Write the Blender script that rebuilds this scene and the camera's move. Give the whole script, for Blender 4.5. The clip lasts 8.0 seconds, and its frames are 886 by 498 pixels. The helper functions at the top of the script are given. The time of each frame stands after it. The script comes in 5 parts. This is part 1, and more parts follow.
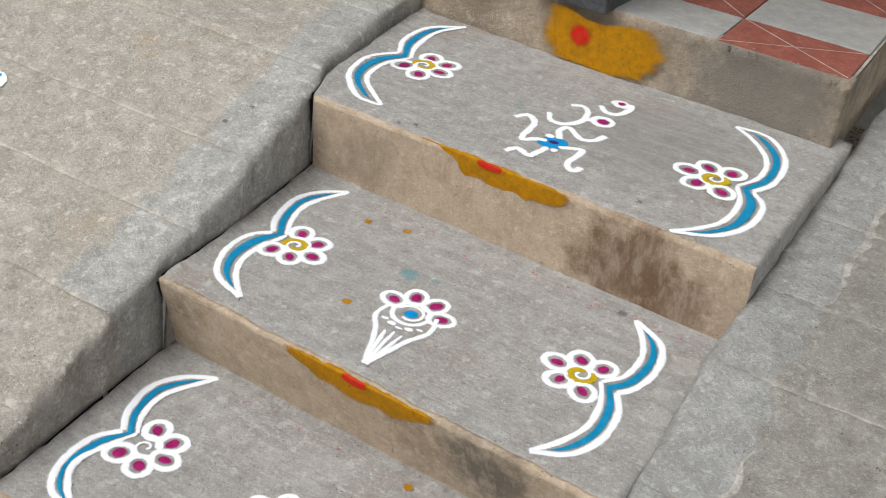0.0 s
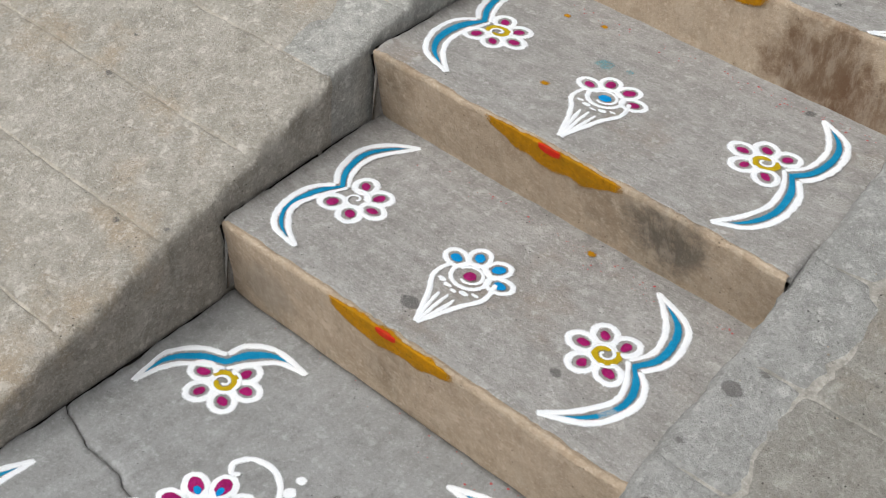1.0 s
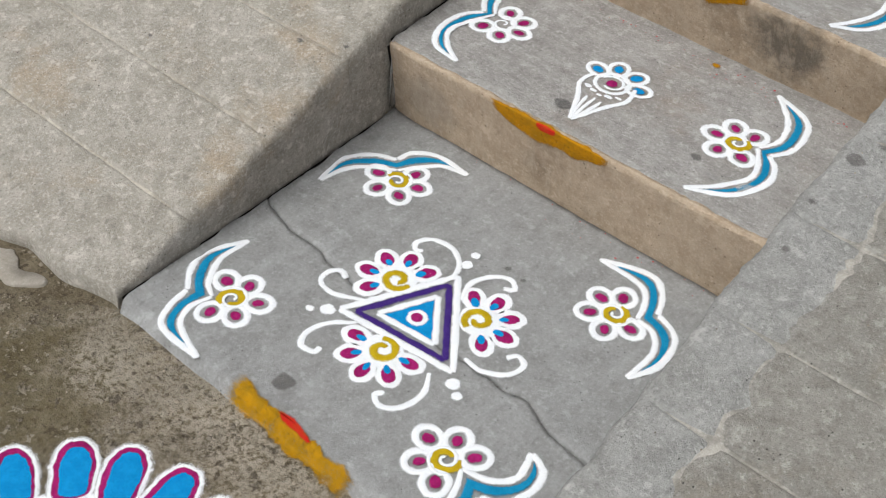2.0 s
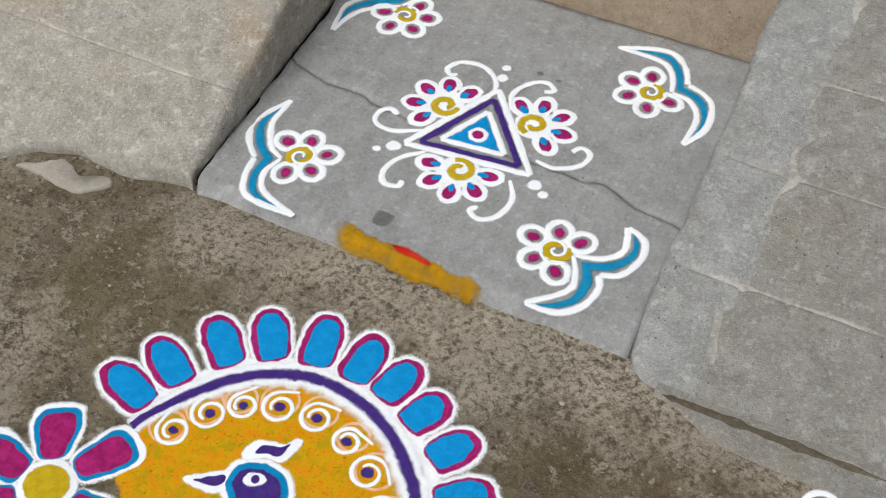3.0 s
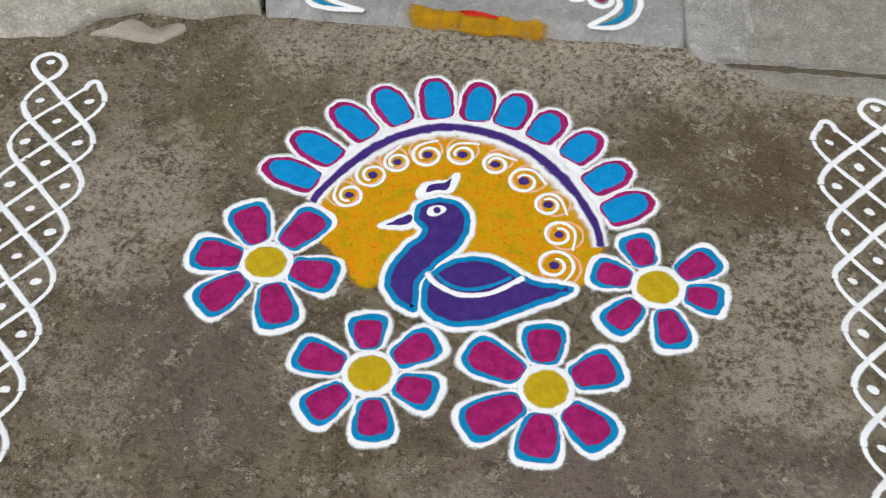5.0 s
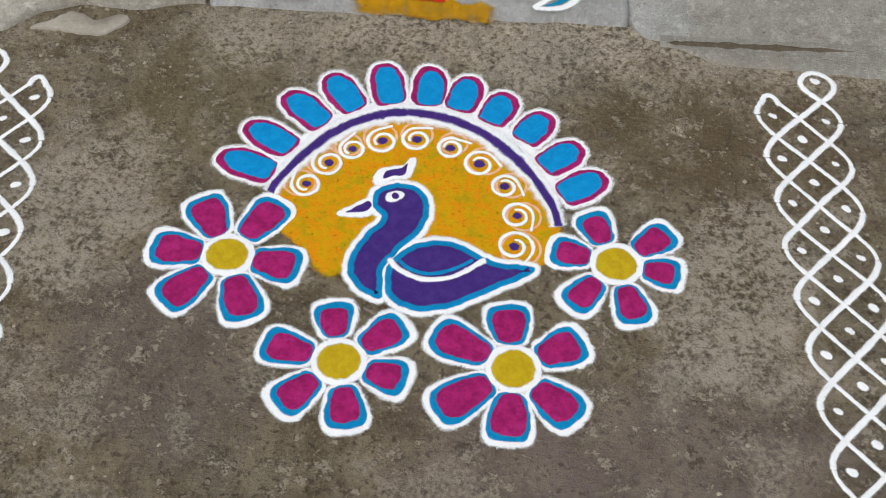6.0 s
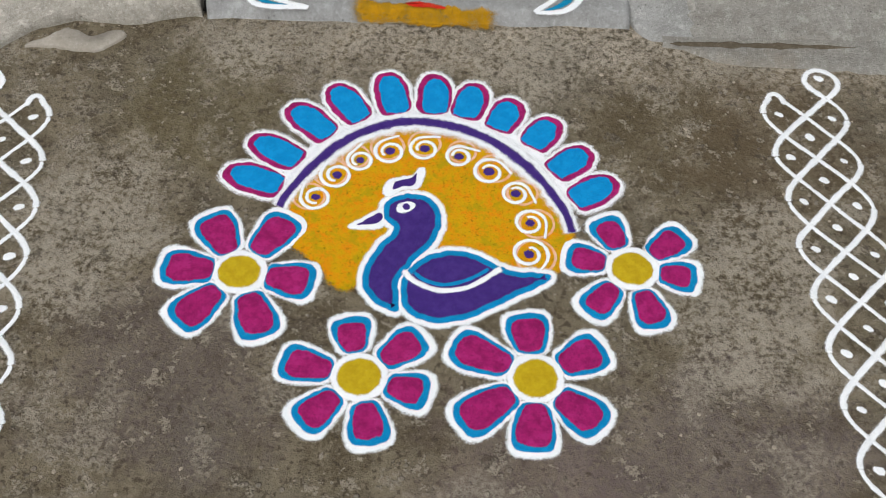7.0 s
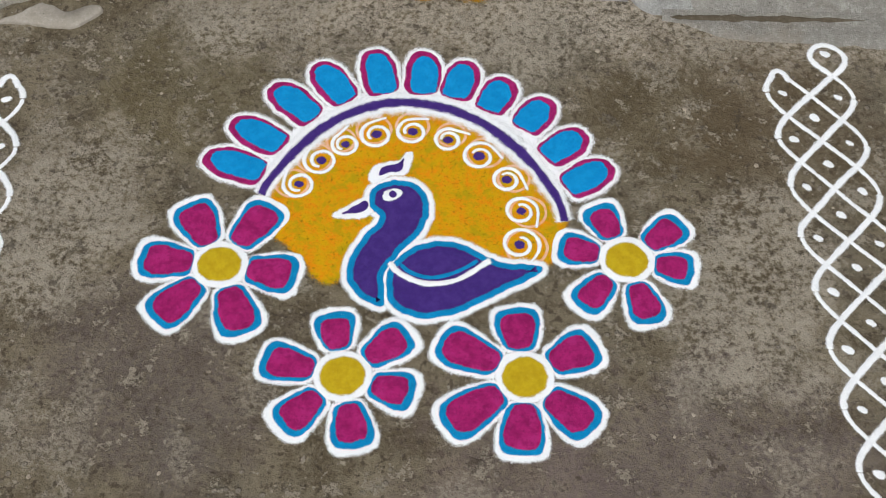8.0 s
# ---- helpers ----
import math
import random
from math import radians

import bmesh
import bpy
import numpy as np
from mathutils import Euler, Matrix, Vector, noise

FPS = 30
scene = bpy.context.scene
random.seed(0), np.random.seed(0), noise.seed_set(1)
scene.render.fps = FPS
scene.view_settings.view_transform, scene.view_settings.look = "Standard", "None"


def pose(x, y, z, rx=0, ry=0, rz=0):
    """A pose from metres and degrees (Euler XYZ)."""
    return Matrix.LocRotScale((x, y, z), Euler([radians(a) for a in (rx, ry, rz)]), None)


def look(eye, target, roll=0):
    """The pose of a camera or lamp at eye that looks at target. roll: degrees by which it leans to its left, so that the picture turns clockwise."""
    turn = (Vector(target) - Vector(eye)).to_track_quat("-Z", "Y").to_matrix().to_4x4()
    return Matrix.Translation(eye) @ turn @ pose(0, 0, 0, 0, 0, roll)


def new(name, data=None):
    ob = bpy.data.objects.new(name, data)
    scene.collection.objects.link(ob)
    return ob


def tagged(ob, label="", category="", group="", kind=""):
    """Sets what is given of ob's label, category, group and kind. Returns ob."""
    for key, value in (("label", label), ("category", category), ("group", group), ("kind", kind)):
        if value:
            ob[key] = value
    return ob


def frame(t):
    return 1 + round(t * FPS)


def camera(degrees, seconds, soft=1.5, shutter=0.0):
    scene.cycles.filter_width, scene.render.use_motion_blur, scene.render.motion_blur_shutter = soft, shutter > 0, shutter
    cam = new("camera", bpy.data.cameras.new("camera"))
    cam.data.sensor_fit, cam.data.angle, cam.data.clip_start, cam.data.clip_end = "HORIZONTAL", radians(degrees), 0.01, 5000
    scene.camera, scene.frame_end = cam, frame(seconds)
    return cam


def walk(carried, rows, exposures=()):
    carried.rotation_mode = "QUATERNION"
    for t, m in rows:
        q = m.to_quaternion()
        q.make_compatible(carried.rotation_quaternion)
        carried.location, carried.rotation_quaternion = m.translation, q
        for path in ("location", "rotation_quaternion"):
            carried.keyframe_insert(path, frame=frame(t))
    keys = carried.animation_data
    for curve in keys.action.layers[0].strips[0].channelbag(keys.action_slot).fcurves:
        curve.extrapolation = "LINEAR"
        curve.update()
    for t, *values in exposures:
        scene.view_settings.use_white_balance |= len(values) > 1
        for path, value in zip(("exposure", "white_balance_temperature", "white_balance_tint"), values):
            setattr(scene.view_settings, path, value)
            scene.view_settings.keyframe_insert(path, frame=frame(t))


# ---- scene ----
# ---- camera ----
cam = camera(42.4, 8.0, soft=1.0)
PATH = [
    (0, (1.113, -0.127, 1.53), (0.337, 1.397, 0.492), 7.8),
    (0.5, (1.157, -0.19, 1.515), (0.286, 1.201, 0.372), 7.4),
    (1, (1.193, -0.328, 1.472), (0.283, 0.935, 0.216), 6.9),
    (1.5, (1.264, -0.56, 1.482), (0.363, 0.596, 0.121), 5.4),
    (2, (1.254, -0.754, 1.465), (0.364, 0.414, 0.107), 4.9),
    (2.2, (1.259, -0.841, 1.474), (0.4, 0.307, 0.079), 1.7),
    (3.3, (0.851, -1.16, 1.481), (0.378, 0.027, -0.058), 1.4),
    (3.5, (0.812, -1.223, 1.491), (0.36, -0.045, -0.061), 0.6),
    (4, (0.808, -1.461, 1.504), (0.367, -0.296, -0.061), -3.8),
    (4.5, (0.717, -1.603, 1.529), (0.468, -0.429, -0.071), -0.7),
    (4.7, (0.652, -1.634, 1.519), (0.435, -0.459, -0.085), -1.3),
    (6, (0.521, -1.639, 1.548), (0.476, -0.494, -0.091), 1.2),
    (6.5, (0.473, -1.63, 1.555), (0.491, -0.48, -0.081), 2.6),
    (7, (0.446, -1.616, 1.544), (0.455, -0.471, -0.096), 1.6),
    (7.5, (0.441, -1.575, 1.541), (0.474, -0.493, -0.141), 1.9),
    (8, (0.48, -1.504, 1.538), (0.474, -0.454, -0.165), 0.8),
]
walk(cam, [(t, look(eye, target, roll)) for t, eye, target, roll in PATH],
     exposures=[(0, 0.46), (1.0, 0.34), (1.5, 0.31), (2.2, 0.30), (3.3, 0.21), (4.5, 0.16), (8.0, 0.16)])

# ---- light ----
world = bpy.data.worlds.new("sky")
scene.world = world
world.use_nodes = True
wn = world.node_tree
bg = wn.nodes["Background"]
sky = wn.nodes.new("ShaderNodeTexSky")
sky.sky_type, sky.sun_disc = "NISHITA", False
sky.sun_elevation, sky.sun_rotation = radians(55), radians(200)
sky.air_density, sky.dust_density, sky.ozone_density = 1.0, 4.0, 1.0
cloud = wn.nodes.new("ShaderNodeHueSaturation")  # overcast: the blue is veiled
cloud.inputs["Saturation"].default_value = 0.22
wn.links.new(sky.outputs[0], cloud.inputs["Color"])
wn.links.new(cloud.outputs[0], bg.inputs[0])
bg.inputs[1].default_value = 0.12
sun = new("sun", bpy.data.lights.new("sun", "SUN"))
sun.data.energy, sun.data.angle, sun.data.color = 1.1, radians(40), (0.975, 1.0, 0.985)
sun.matrix_world = look((-1.2, -2.2, 6.0), (0.4, 0.3, 0.0))


# ---- materials ----
def shader(name):
    m = bpy.data.materials.new(name)
    m.use_nodes = True
    nt = m.node_tree
    return m, nt, nt.nodes["Principled BSDF"]


def node(nt, kind, **values):
    n = nt.nodes.new("ShaderNode" + kind)
    for key, value in values.items():
        n.inputs[key.replace("_", " ")].default_value = value
    return n


def grain(nt, where, scale, detail=4.0, rough=0.6):
    n = node(nt, "TexNoise", Scale=scale, Detail=detail, Roughness=rough)
    nt.links.new(where, n.inputs["Vector"])
    return n.outputs["Fac"]


def ramp(nt, value, lo, hi, a=0.0, b=1.0):
    n = node(nt, "MapRange", From_Min=lo, From_Max=hi, To_Min=a, To_Max=b)
    n.interpolation_type = "SMOOTHSTEP"
    nt.links.new(value, n.inputs["Value"])
    return n.outputs[0]


def blend(nt, fac, a, b):
    n = nt.nodes.new("ShaderNodeMix")
    n.data_type = "RGBA"
    if isinstance(fac, float):
        n.inputs[0].default_value = fac
    else:
        nt.links.new(fac, n.inputs[0])
    for slot, c in ((6, a), (7, b)):
        if isinstance(c, tuple):
            n.inputs[slot].default_value = (*c, 1)
        else:
            nt.links.new(c, n.inputs[slot])
    return n.outputs[2]


def times(nt, a, b):
    n = nt.nodes.new("ShaderNodeMath")
    n.operation = "MULTIPLY"
    for slot, v in enumerate((a, b)):
        if isinstance(v, float):
            n.inputs[slot].default_value = v
        else:
            nt.links.new(v, n.inputs[slot])
    return n.outputs[0]


def plus(nt, a, b):
    out = times(nt, a, b)
    out.node.operation = "ADD"
    return out


def place(nt, stretch=(1, 1, 1)):
    geo = nt.nodes.new("ShaderNodeNewGeometry")
    mp = nt.nodes.new("ShaderNodeMapping")
    mp.inputs["Scale"].default_value = stretch
    nt.links.new(geo.outputs["Position"], mp.inputs["Vector"])
    return mp.outputs[0]


def bumped(nt, bsdf, height, distance, strength=1.0):
    b = node(nt, "Bump", Strength=strength, Distance=distance)
    nt.links.new(height, b.inputs["Height"])
    nt.links.new(b.outputs[0], bsdf.inputs["Normal"])


def cement(name, base, dark, pale, stain, stain_from=0.58, brush=0.0, pits=0.5, relief=0.0012, grit=0.5, turned=(1, 1, 1), patches=()):
    """Weathered cement: broad stains, mottling, fine grit, pits and, where it was brushed, streaks."""
    m, nt, bsdf = shader(name)
    p = place(nt)
    broad, mid, fine = grain(nt, p, 3.2, 6, 0.65), grain(nt, p, 22, 6, 0.7), grain(nt, p, 420, 3, 0.7)
    speck = grain(nt, p, 1000, 2, 0.5)
    col = blend(nt, ramp(nt, mid, 0.36, 0.66), dark, base)
    col = blend(nt, times(nt, ramp(nt, grain(nt, p, 60, 5, 0.75), 0.52, 0.75), 0.7), col, pale)
    col = blend(nt, times(nt, ramp(nt, broad, stain_from, stain_from + 0.16), 0.75), col, stain)
    col = blend(nt, times(nt, ramp(nt, fine, 0.5, 0.72), grit * 0.25), col, tuple(c * 0.55 for c in dark))
    col = blend(nt, times(nt, ramp(nt, speck, 0.54, 0.72), grit * 0.18), col, tuple(min(0.85, c * 1.4) for c in pale))
    sand = grain(nt, p, 150, 5, 0.75)
    col = blend(nt, times(nt, ramp(nt, sand, 0.54, 0.68), grit * 0.75), col, tuple(c * 0.68 for c in dark))
    col = blend(nt, times(nt, ramp(nt, sand, 0.47, 0.34), grit * 0.60), col, tuple(min(0.8, c * 1.22) for c in pale))
    scab = grain(nt, p, 40, 5, 0.66)
    col = blend(nt, times(nt, ramp(nt, scab, 0.56, 0.66), grit * 0.5), col, tuple(min(0.85, c * 1.30) for c in pale))
    col = blend(nt, times(nt, ramp(nt, scab, 0.42, 0.33), grit * 0.45), col, tuple(c * 0.62 for c in dark))
    height = plus(nt, plus(nt, plus(nt, times(nt, fine, 0.5), times(nt, sand, 0.9)), times(nt, mid, 1.5)), times(nt, scab, 0.25))
    for spot, radius, tint, amount in patches:
        gap = nt.nodes.new("ShaderNodeVectorMath")
        gap.operation = "DISTANCE"
        nt.links.new(p, gap.inputs[0])
        gap.inputs[1].default_value = spot
        near = plus(nt, gap.outputs["Value"], times(nt, plus(nt, grain(nt, p, 16, 5, 0.7), -0.5), radius * 1.6))
        col = blend(nt, times(nt, ramp(nt, near, radius, radius * 0.35), amount), col, tint)
    if brush:
        s = grain(nt, place(nt, turned), 26, 4, 0.7)
        col = blend(nt, times(nt, ramp(nt, s, 0.42, 0.7), brush), col, pale)
        s2 = grain(nt, place(nt, turned), 60, 3, 0.7)
        col = blend(nt, times(nt, ramp(nt, s2, 0.55, 0.72), brush), col, dark)
        height = plus(nt, height, times(nt, s, 0.8))
    v = node(nt, "TexVoronoi", Scale=75.0)
    nt.links.new(p, v.inputs["Vector"])
    hole = times(nt, ramp(nt, v.outputs["Distance"], 0.16, 0.05), ramp(nt, grain(nt, p, 14, 3), 0.52, 0.62))
    col = blend(nt, times(nt, hole, pits), col, tuple(c * 0.35 for c in dark))
    height = plus(nt, height, times(nt, hole, -1.2))
    nt.links.new(col, bsdf.inputs["Base Color"])
    bsdf.inputs["Roughness"].default_value = 0.92
    bsdf.inputs["Specular IOR Level"].default_value = 0.25
    bumped(nt, bsdf, height, relief)
    return m


def powder(name, colour, other, thin=0.0, worn=0.0, fleck=None, deep=0.55):
    """Dry coloured powder: grainy, fading out at its rim, where the density goes to nothing."""
    m, nt, bsdf = shader(name)
    p = place(nt)
    col = blend(nt, ramp(nt, grain(nt, p, 55, 5, 0.7), 0.38, 0.66), colour, other)
    col = blend(nt, times(nt, ramp(nt, grain(nt, p, 700, 2), 0.5, 0.72), 0.55), col, tuple(c * deep for c in colour))
    col = blend(nt, times(nt, ramp(nt, grain(nt, p, 130, 4, 0.7), 0.55, 0.75), 0.35), col, tuple(deep * c for c in other))
    col = blend(nt, times(nt, ramp(nt, grain(nt, p, 480, 2), 0.62, 0.74), 0.5), col, tuple(min(0.9, 0.9 * c + 0.05) for c in colour))
    if fleck:
        col = blend(nt, times(nt, ramp(nt, grain(nt, p, 30, 5, 0.75), 0.5, 0.62), 0.8), col, fleck)
        col = blend(nt, times(nt, ramp(nt, grain(nt, p, 160, 4, 0.7), 0.56, 0.68), 0.8), col, tuple(0.5 * c for c in fleck))
    nt.links.new(col, bsdf.inputs["Base Color"])
    bsdf.inputs["Roughness"].default_value = 0.95
    bsdf.inputs["Specular IOR Level"].default_value = 0.1
    bumped(nt, bsdf, grain(nt, p, 650, 3, 0.7), 0.0012, 0.9)
    at = nt.nodes.new("ShaderNodeAttribute")
    at.attribute_name = "spread"
    speck = plus(nt, times(nt, grain(nt, p, 850, 2, 0.6), 6.0), times(nt, grain(nt, p, 110, 3), 1.4))
    cover = ramp(nt, plus(nt, plus(nt, times(nt, at.outputs["Fac"], 2.9 - worn), times(nt, speck, 1.0)), -4.95 - thin), -0.3, 0.3)
    mix = nt.nodes.new("ShaderNodeMixShader")
    clear = nt.nodes.new("ShaderNodeBsdfTransparent")
    nt.links.new(cover, mix.inputs[0])
    nt.links.new(clear.outputs[0], mix.inputs[1])
    nt.links.new(bsdf.outputs[0], mix.inputs[2])
    nt.links.new(mix.outputs[0], nt.nodes["Material Output"].inputs["Surface"])
    return m


RAMP_LEFT = cement("ramp_cement", (0.490, 0.458, 0.400), (0.365, 0.335, 0.283), (0.595, 0.568, 0.515), (0.445, 0.345, 0.235), 0.53, pits=1.0, relief=0.006, grit=1.0)
RAMP_EDGE = cement("edge_cement", (0.455, 0.448, 0.415), (0.335, 0.33, 0.305), (0.56, 0.555, 0.52), (0.37, 0.355, 0.32), 0.6, pits=1.0, relief=0.005, grit=1.0)
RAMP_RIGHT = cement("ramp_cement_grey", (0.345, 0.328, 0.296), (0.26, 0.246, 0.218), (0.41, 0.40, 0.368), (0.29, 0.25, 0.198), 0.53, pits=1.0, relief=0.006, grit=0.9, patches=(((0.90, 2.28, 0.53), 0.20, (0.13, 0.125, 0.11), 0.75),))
RAMP_RIGHT_EDGE = cement("edge_cement_grey", (0.405, 0.402, 0.385), (0.305, 0.302, 0.285), (0.49, 0.488, 0.47), (0.33, 0.315, 0.28), 0.58, pits=1.0, relief=0.006, grit=0.9)
MORTAR = cement("mortar", (0.52, 0.475, 0.405), (0.30, 0.27, 0.225), (0.62, 0.58, 0.51), (0.26, 0.22, 0.17), 0.52, pits=0.3)
MORTAR_GREY = cement("mortar_grey", (0.41, 0.385, 0.345), (0.22, 0.21, 0.185), (0.50, 0.475, 0.44), (0.20, 0.18, 0.155), 0.54, pits=0.3)
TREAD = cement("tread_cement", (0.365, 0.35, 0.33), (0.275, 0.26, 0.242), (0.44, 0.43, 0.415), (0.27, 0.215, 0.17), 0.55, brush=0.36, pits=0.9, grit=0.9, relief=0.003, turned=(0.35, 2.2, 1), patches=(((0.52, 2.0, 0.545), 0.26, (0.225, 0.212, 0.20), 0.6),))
LANDING = cement("landing_cement", (0.295, 0.295, 0.29), (0.232, 0.23, 0.224), (0.365, 0.37, 0.368), (0.255, 0.24, 0.22), 0.6, brush=0.3, pits=0.6, grit=0.65, relief=0.0018, turned=(2.2, 0.35, 1))
RISER = cement("riser_wash", (0.52, 0.41, 0.30), (0.42, 0.32, 0.225), (0.58, 0.49, 0.385), (0.165, 0.12, 0.08), 0.55, brush=0.4, pits=0.9, relief=0.004, grit=0.7, turned=(1.6, 1.6, 0.5), patches=(
    ((0.60, 1.64, 0.44), 0.15, (0.15, 0.085, 0.045), 0.85), ((0.70, 1.64, 0.40), 0.10, (0.16, 0.09, 0.05), 0.7), ((0.59, 1.13, 0.30), 0.11, (0.12, 0.105, 0.085), 0.85),
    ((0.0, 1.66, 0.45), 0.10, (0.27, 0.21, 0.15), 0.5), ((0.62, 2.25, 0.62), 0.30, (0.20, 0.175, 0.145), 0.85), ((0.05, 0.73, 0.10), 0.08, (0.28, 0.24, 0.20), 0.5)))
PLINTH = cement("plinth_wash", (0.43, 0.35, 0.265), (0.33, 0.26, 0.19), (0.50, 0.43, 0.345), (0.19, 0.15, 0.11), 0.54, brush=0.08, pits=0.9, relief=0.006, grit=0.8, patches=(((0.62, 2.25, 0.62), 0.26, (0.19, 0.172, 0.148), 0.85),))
# near-black colour in place of the shade deep in the joints
JOINT_SHADE = cement("joint_shade", (0.03, 0.027, 0.022), (0.015, 0.013, 0.011), (0.06, 0.05, 0.04), (0.02, 0.018, 0.014))
PATCH = cement("patch_cement", (0.36, 0.325, 0.28), (0.30, 0.27, 0.225), (0.42, 0.39, 0.35), (0.30, 0.26, 0.21), pits=0.4)
WALL = cement("wall_plaster", (0.5, 0.48, 0.44), (0.42, 0.40, 0.36), (0.56, 0.55, 0.52), (0.40, 0.36, 0.30), pits=0.2)
TILE_RED = cement("red_tile", (0.27, 0.085, 0.06), (0.20, 0.06, 0.045), (0.36, 0.16, 0.125), (0.24, 0.11, 0.085), pits=0.2, relief=0.0004, grit=0.3)
TILE_GREY = cement("grey_tile", (0.33, 0.325, 0.31), (0.27, 0.265, 0.255), (0.40, 0.40, 0.385), (0.33, 0.32, 0.30), pits=0.2, relief=0.0004, grit=0.3)


def earth():
    """Old road surface: brown grime over worn concrete whose pale aggregate shows through in patches."""
    m, nt, bsdf = shader("ground_grime")
    p = place(nt)
    broad, mid = grain(nt, p, 2.2, 6, 0.7), grain(nt, p, 11, 7, 0.75)
    fine, grit = grain(nt, p, 120, 5, 0.75), grain(nt, p, 520, 3, 0.7)
    crumb = grain(nt, p, 85, 6, 0.8)
    drift = plus(nt, grain(nt, p, 7, 6, 0.72), -0.5)

    def zone(x, y, reach, wild=2.2):
        """1 inside a ragged blot round a place, 0 outside."""
        gap = nt.nodes.new("ShaderNodeVectorMath")
        gap.operation = "DISTANCE"
        nt.links.new(p, gap.inputs[0])
        gap.inputs[1].default_value = (x, y, 0.0)
        return ramp(nt, plus(nt, gap.outputs["Value"], times(nt, drift, reach * wild)), reach, reach * 0.45)

    col = blend(nt, ramp(nt, mid, 0.36, 0.64), (0.108, 0.085, 0.050), (0.225, 0.187, 0.126))
    col = blend(nt, times(nt, ramp(nt, broad, 0.48, 0.66), 0.5), col, (0.165, 0.147, 0.112))
    col = blend(nt, times(nt, ramp(nt, fine, 0.53, 0.63), 0.7), col, (0.255, 0.212, 0.152))
    col = blend(nt, times(nt, ramp(nt, grain(nt, p, 70, 5, 0.7), 0.53, 0.62), 0.75), col, (0.052, 0.038, 0.024))
    # olive damp and rose dust
    for x, y, reach, tint, amount in ((0.02, -0.22, 0.20, (0.150, 0.122, 0.058), 0.55), (0.86, -0.27, 0.20, (0.115, 0.088, 0.045), 0.65), (0.88, -0.95, 0.28, (0.185, 0.148, 0.142), 0.6),
                                      (0.03, -0.78, 0.24, (0.150, 0.120, 0.112), 0.6), (0.55, -0.95, 0.20, (0.200, 0.150, 0.142), 0.5), (1.05, -0.30, 0.22, (0.125, 0.088, 0.050), 0.5)):
        col = blend(nt, times(nt, times(nt, zone(x, y, reach), amount), ramp(nt, fine, 0.66, 0.40, 0.35, 1.0)), col, tint)
    # worn strip along the foot of the landing, where pale aggregate is bare
    geo = nt.nodes.new("ShaderNodeNewGeometry")
    xyz = nt.nodes.new("ShaderNodeSeparateXYZ")
    nt.links.new(geo.outputs["Position"], xyz.inputs[0])
    strip = times(nt, ramp(nt, plus(nt, xyz.outputs[1], times(nt, mid, 0.35)), -0.05, 0.12), ramp(nt, plus(nt, xyz.outputs[0], times(nt, broad, 0.3)), 0.05, 0.5))
    chips = ramp(nt, crumb, 0.42, 0.56)
    col = blend(nt, times(nt, times(nt, strip, chips), 0.9), col, (0.47, 0.41, 0.33))
    # other bare patches
    bare = zone(-0.13, -0.47, 0.17)
    for x, y, reach in ((-0.16, -0.60, 0.13), (0.94, -0.66, 0.20), (1.00, -0.52, 0.13), (0.07, -0.10, 0.10), (0.62, -0.13, 0.12)):
        both = plus(nt, bare, zone(x, y, reach))
        both.node.use_clamp = True
        bare = both
    worn = times(nt, bare, ramp(nt, plus(nt, crumb, times(nt, plus(nt, mid, -0.5), 0.5)), 0.40, 0.56))
    col = blend(nt, times(nt, worn, 0.95), col, (0.40, 0.352, 0.278))
    pit = ramp(nt, crumb, 0.40, 0.345)
    open_face = plus(nt, strip, bare)
    open_face.node.use_clamp = True
    col = blend(nt, times(nt, times(nt, open_face, pit), 0.95), col, (0.060, 0.045, 0.030))
    v = node(nt, "TexVoronoi", Scale=42.0, Randomness=1.0)
    nt.links.new(p, v.inputs["Vector"])
    stone = times(nt, ramp(nt, v.outputs["Distance"], 0.22, 0.13), ramp(nt, grain(nt, p, 9, 4), 0.5, 0.6))
    col = blend(nt, times(nt, stone, 0.75), col, (0.27, 0.235, 0.19))
    bald = times(nt, ramp(nt, plus(nt, grain(nt, p, 6.5, 6, 0.7), ramp(nt, xyz.outputs[0], 0.1, -0.3, 0.0, 0.05)), 0.53, 0.60), ramp(nt, fine, 0.4, 0.56))
    col = blend(nt, times(nt, bald, 0.65), col, (0.35, 0.31, 0.245))
    # scattered flakes with hard edges
    chip = times(nt, ramp(nt, grain(nt, p, 17, 6, 0.72), 0.575, 0.60), ramp(nt, grain(nt, p, 190, 3, 0.7), 0.36, 0.5))
    col = blend(nt, times(nt, chip, 0.8), col, (0.39, 0.34, 0.265))
    flake = ramp(nt, grain(nt, p, 38, 3, 0.6), 0.66, 0.69)
    col = blend(nt, times(nt, flake, 0.75), col, (0.36, 0.32, 0.26))
    col = blend(nt, times(nt, ramp(nt, grain(nt, p, 26, 6, 0.75), 0.57, 0.64), 0.7), col, (0.058, 0.044, 0.029))
    col = blend(nt, times(nt, ramp(nt, grit, 0.5, 0.7), 0.38), col, (0.045, 0.036, 0.027))
    nt.links.new(col, bsdf.inputs["Base Color"])
    bsdf.inputs["Roughness"].default_value = 0.9
    bsdf.inputs["Specular IOR Level"].default_value = 0.25
    h = plus(nt, plus(nt, times(nt, fine, 1.2), times(nt, grit, 0.4)), plus(nt, times(nt, mid, 2.0), plus(nt, times(nt, stone, 0.8), plus(nt, times(nt, chip, 0.6), times(nt, worn, 0.12)))))
    bumped(nt, bsdf, h, 0.005)
    return m


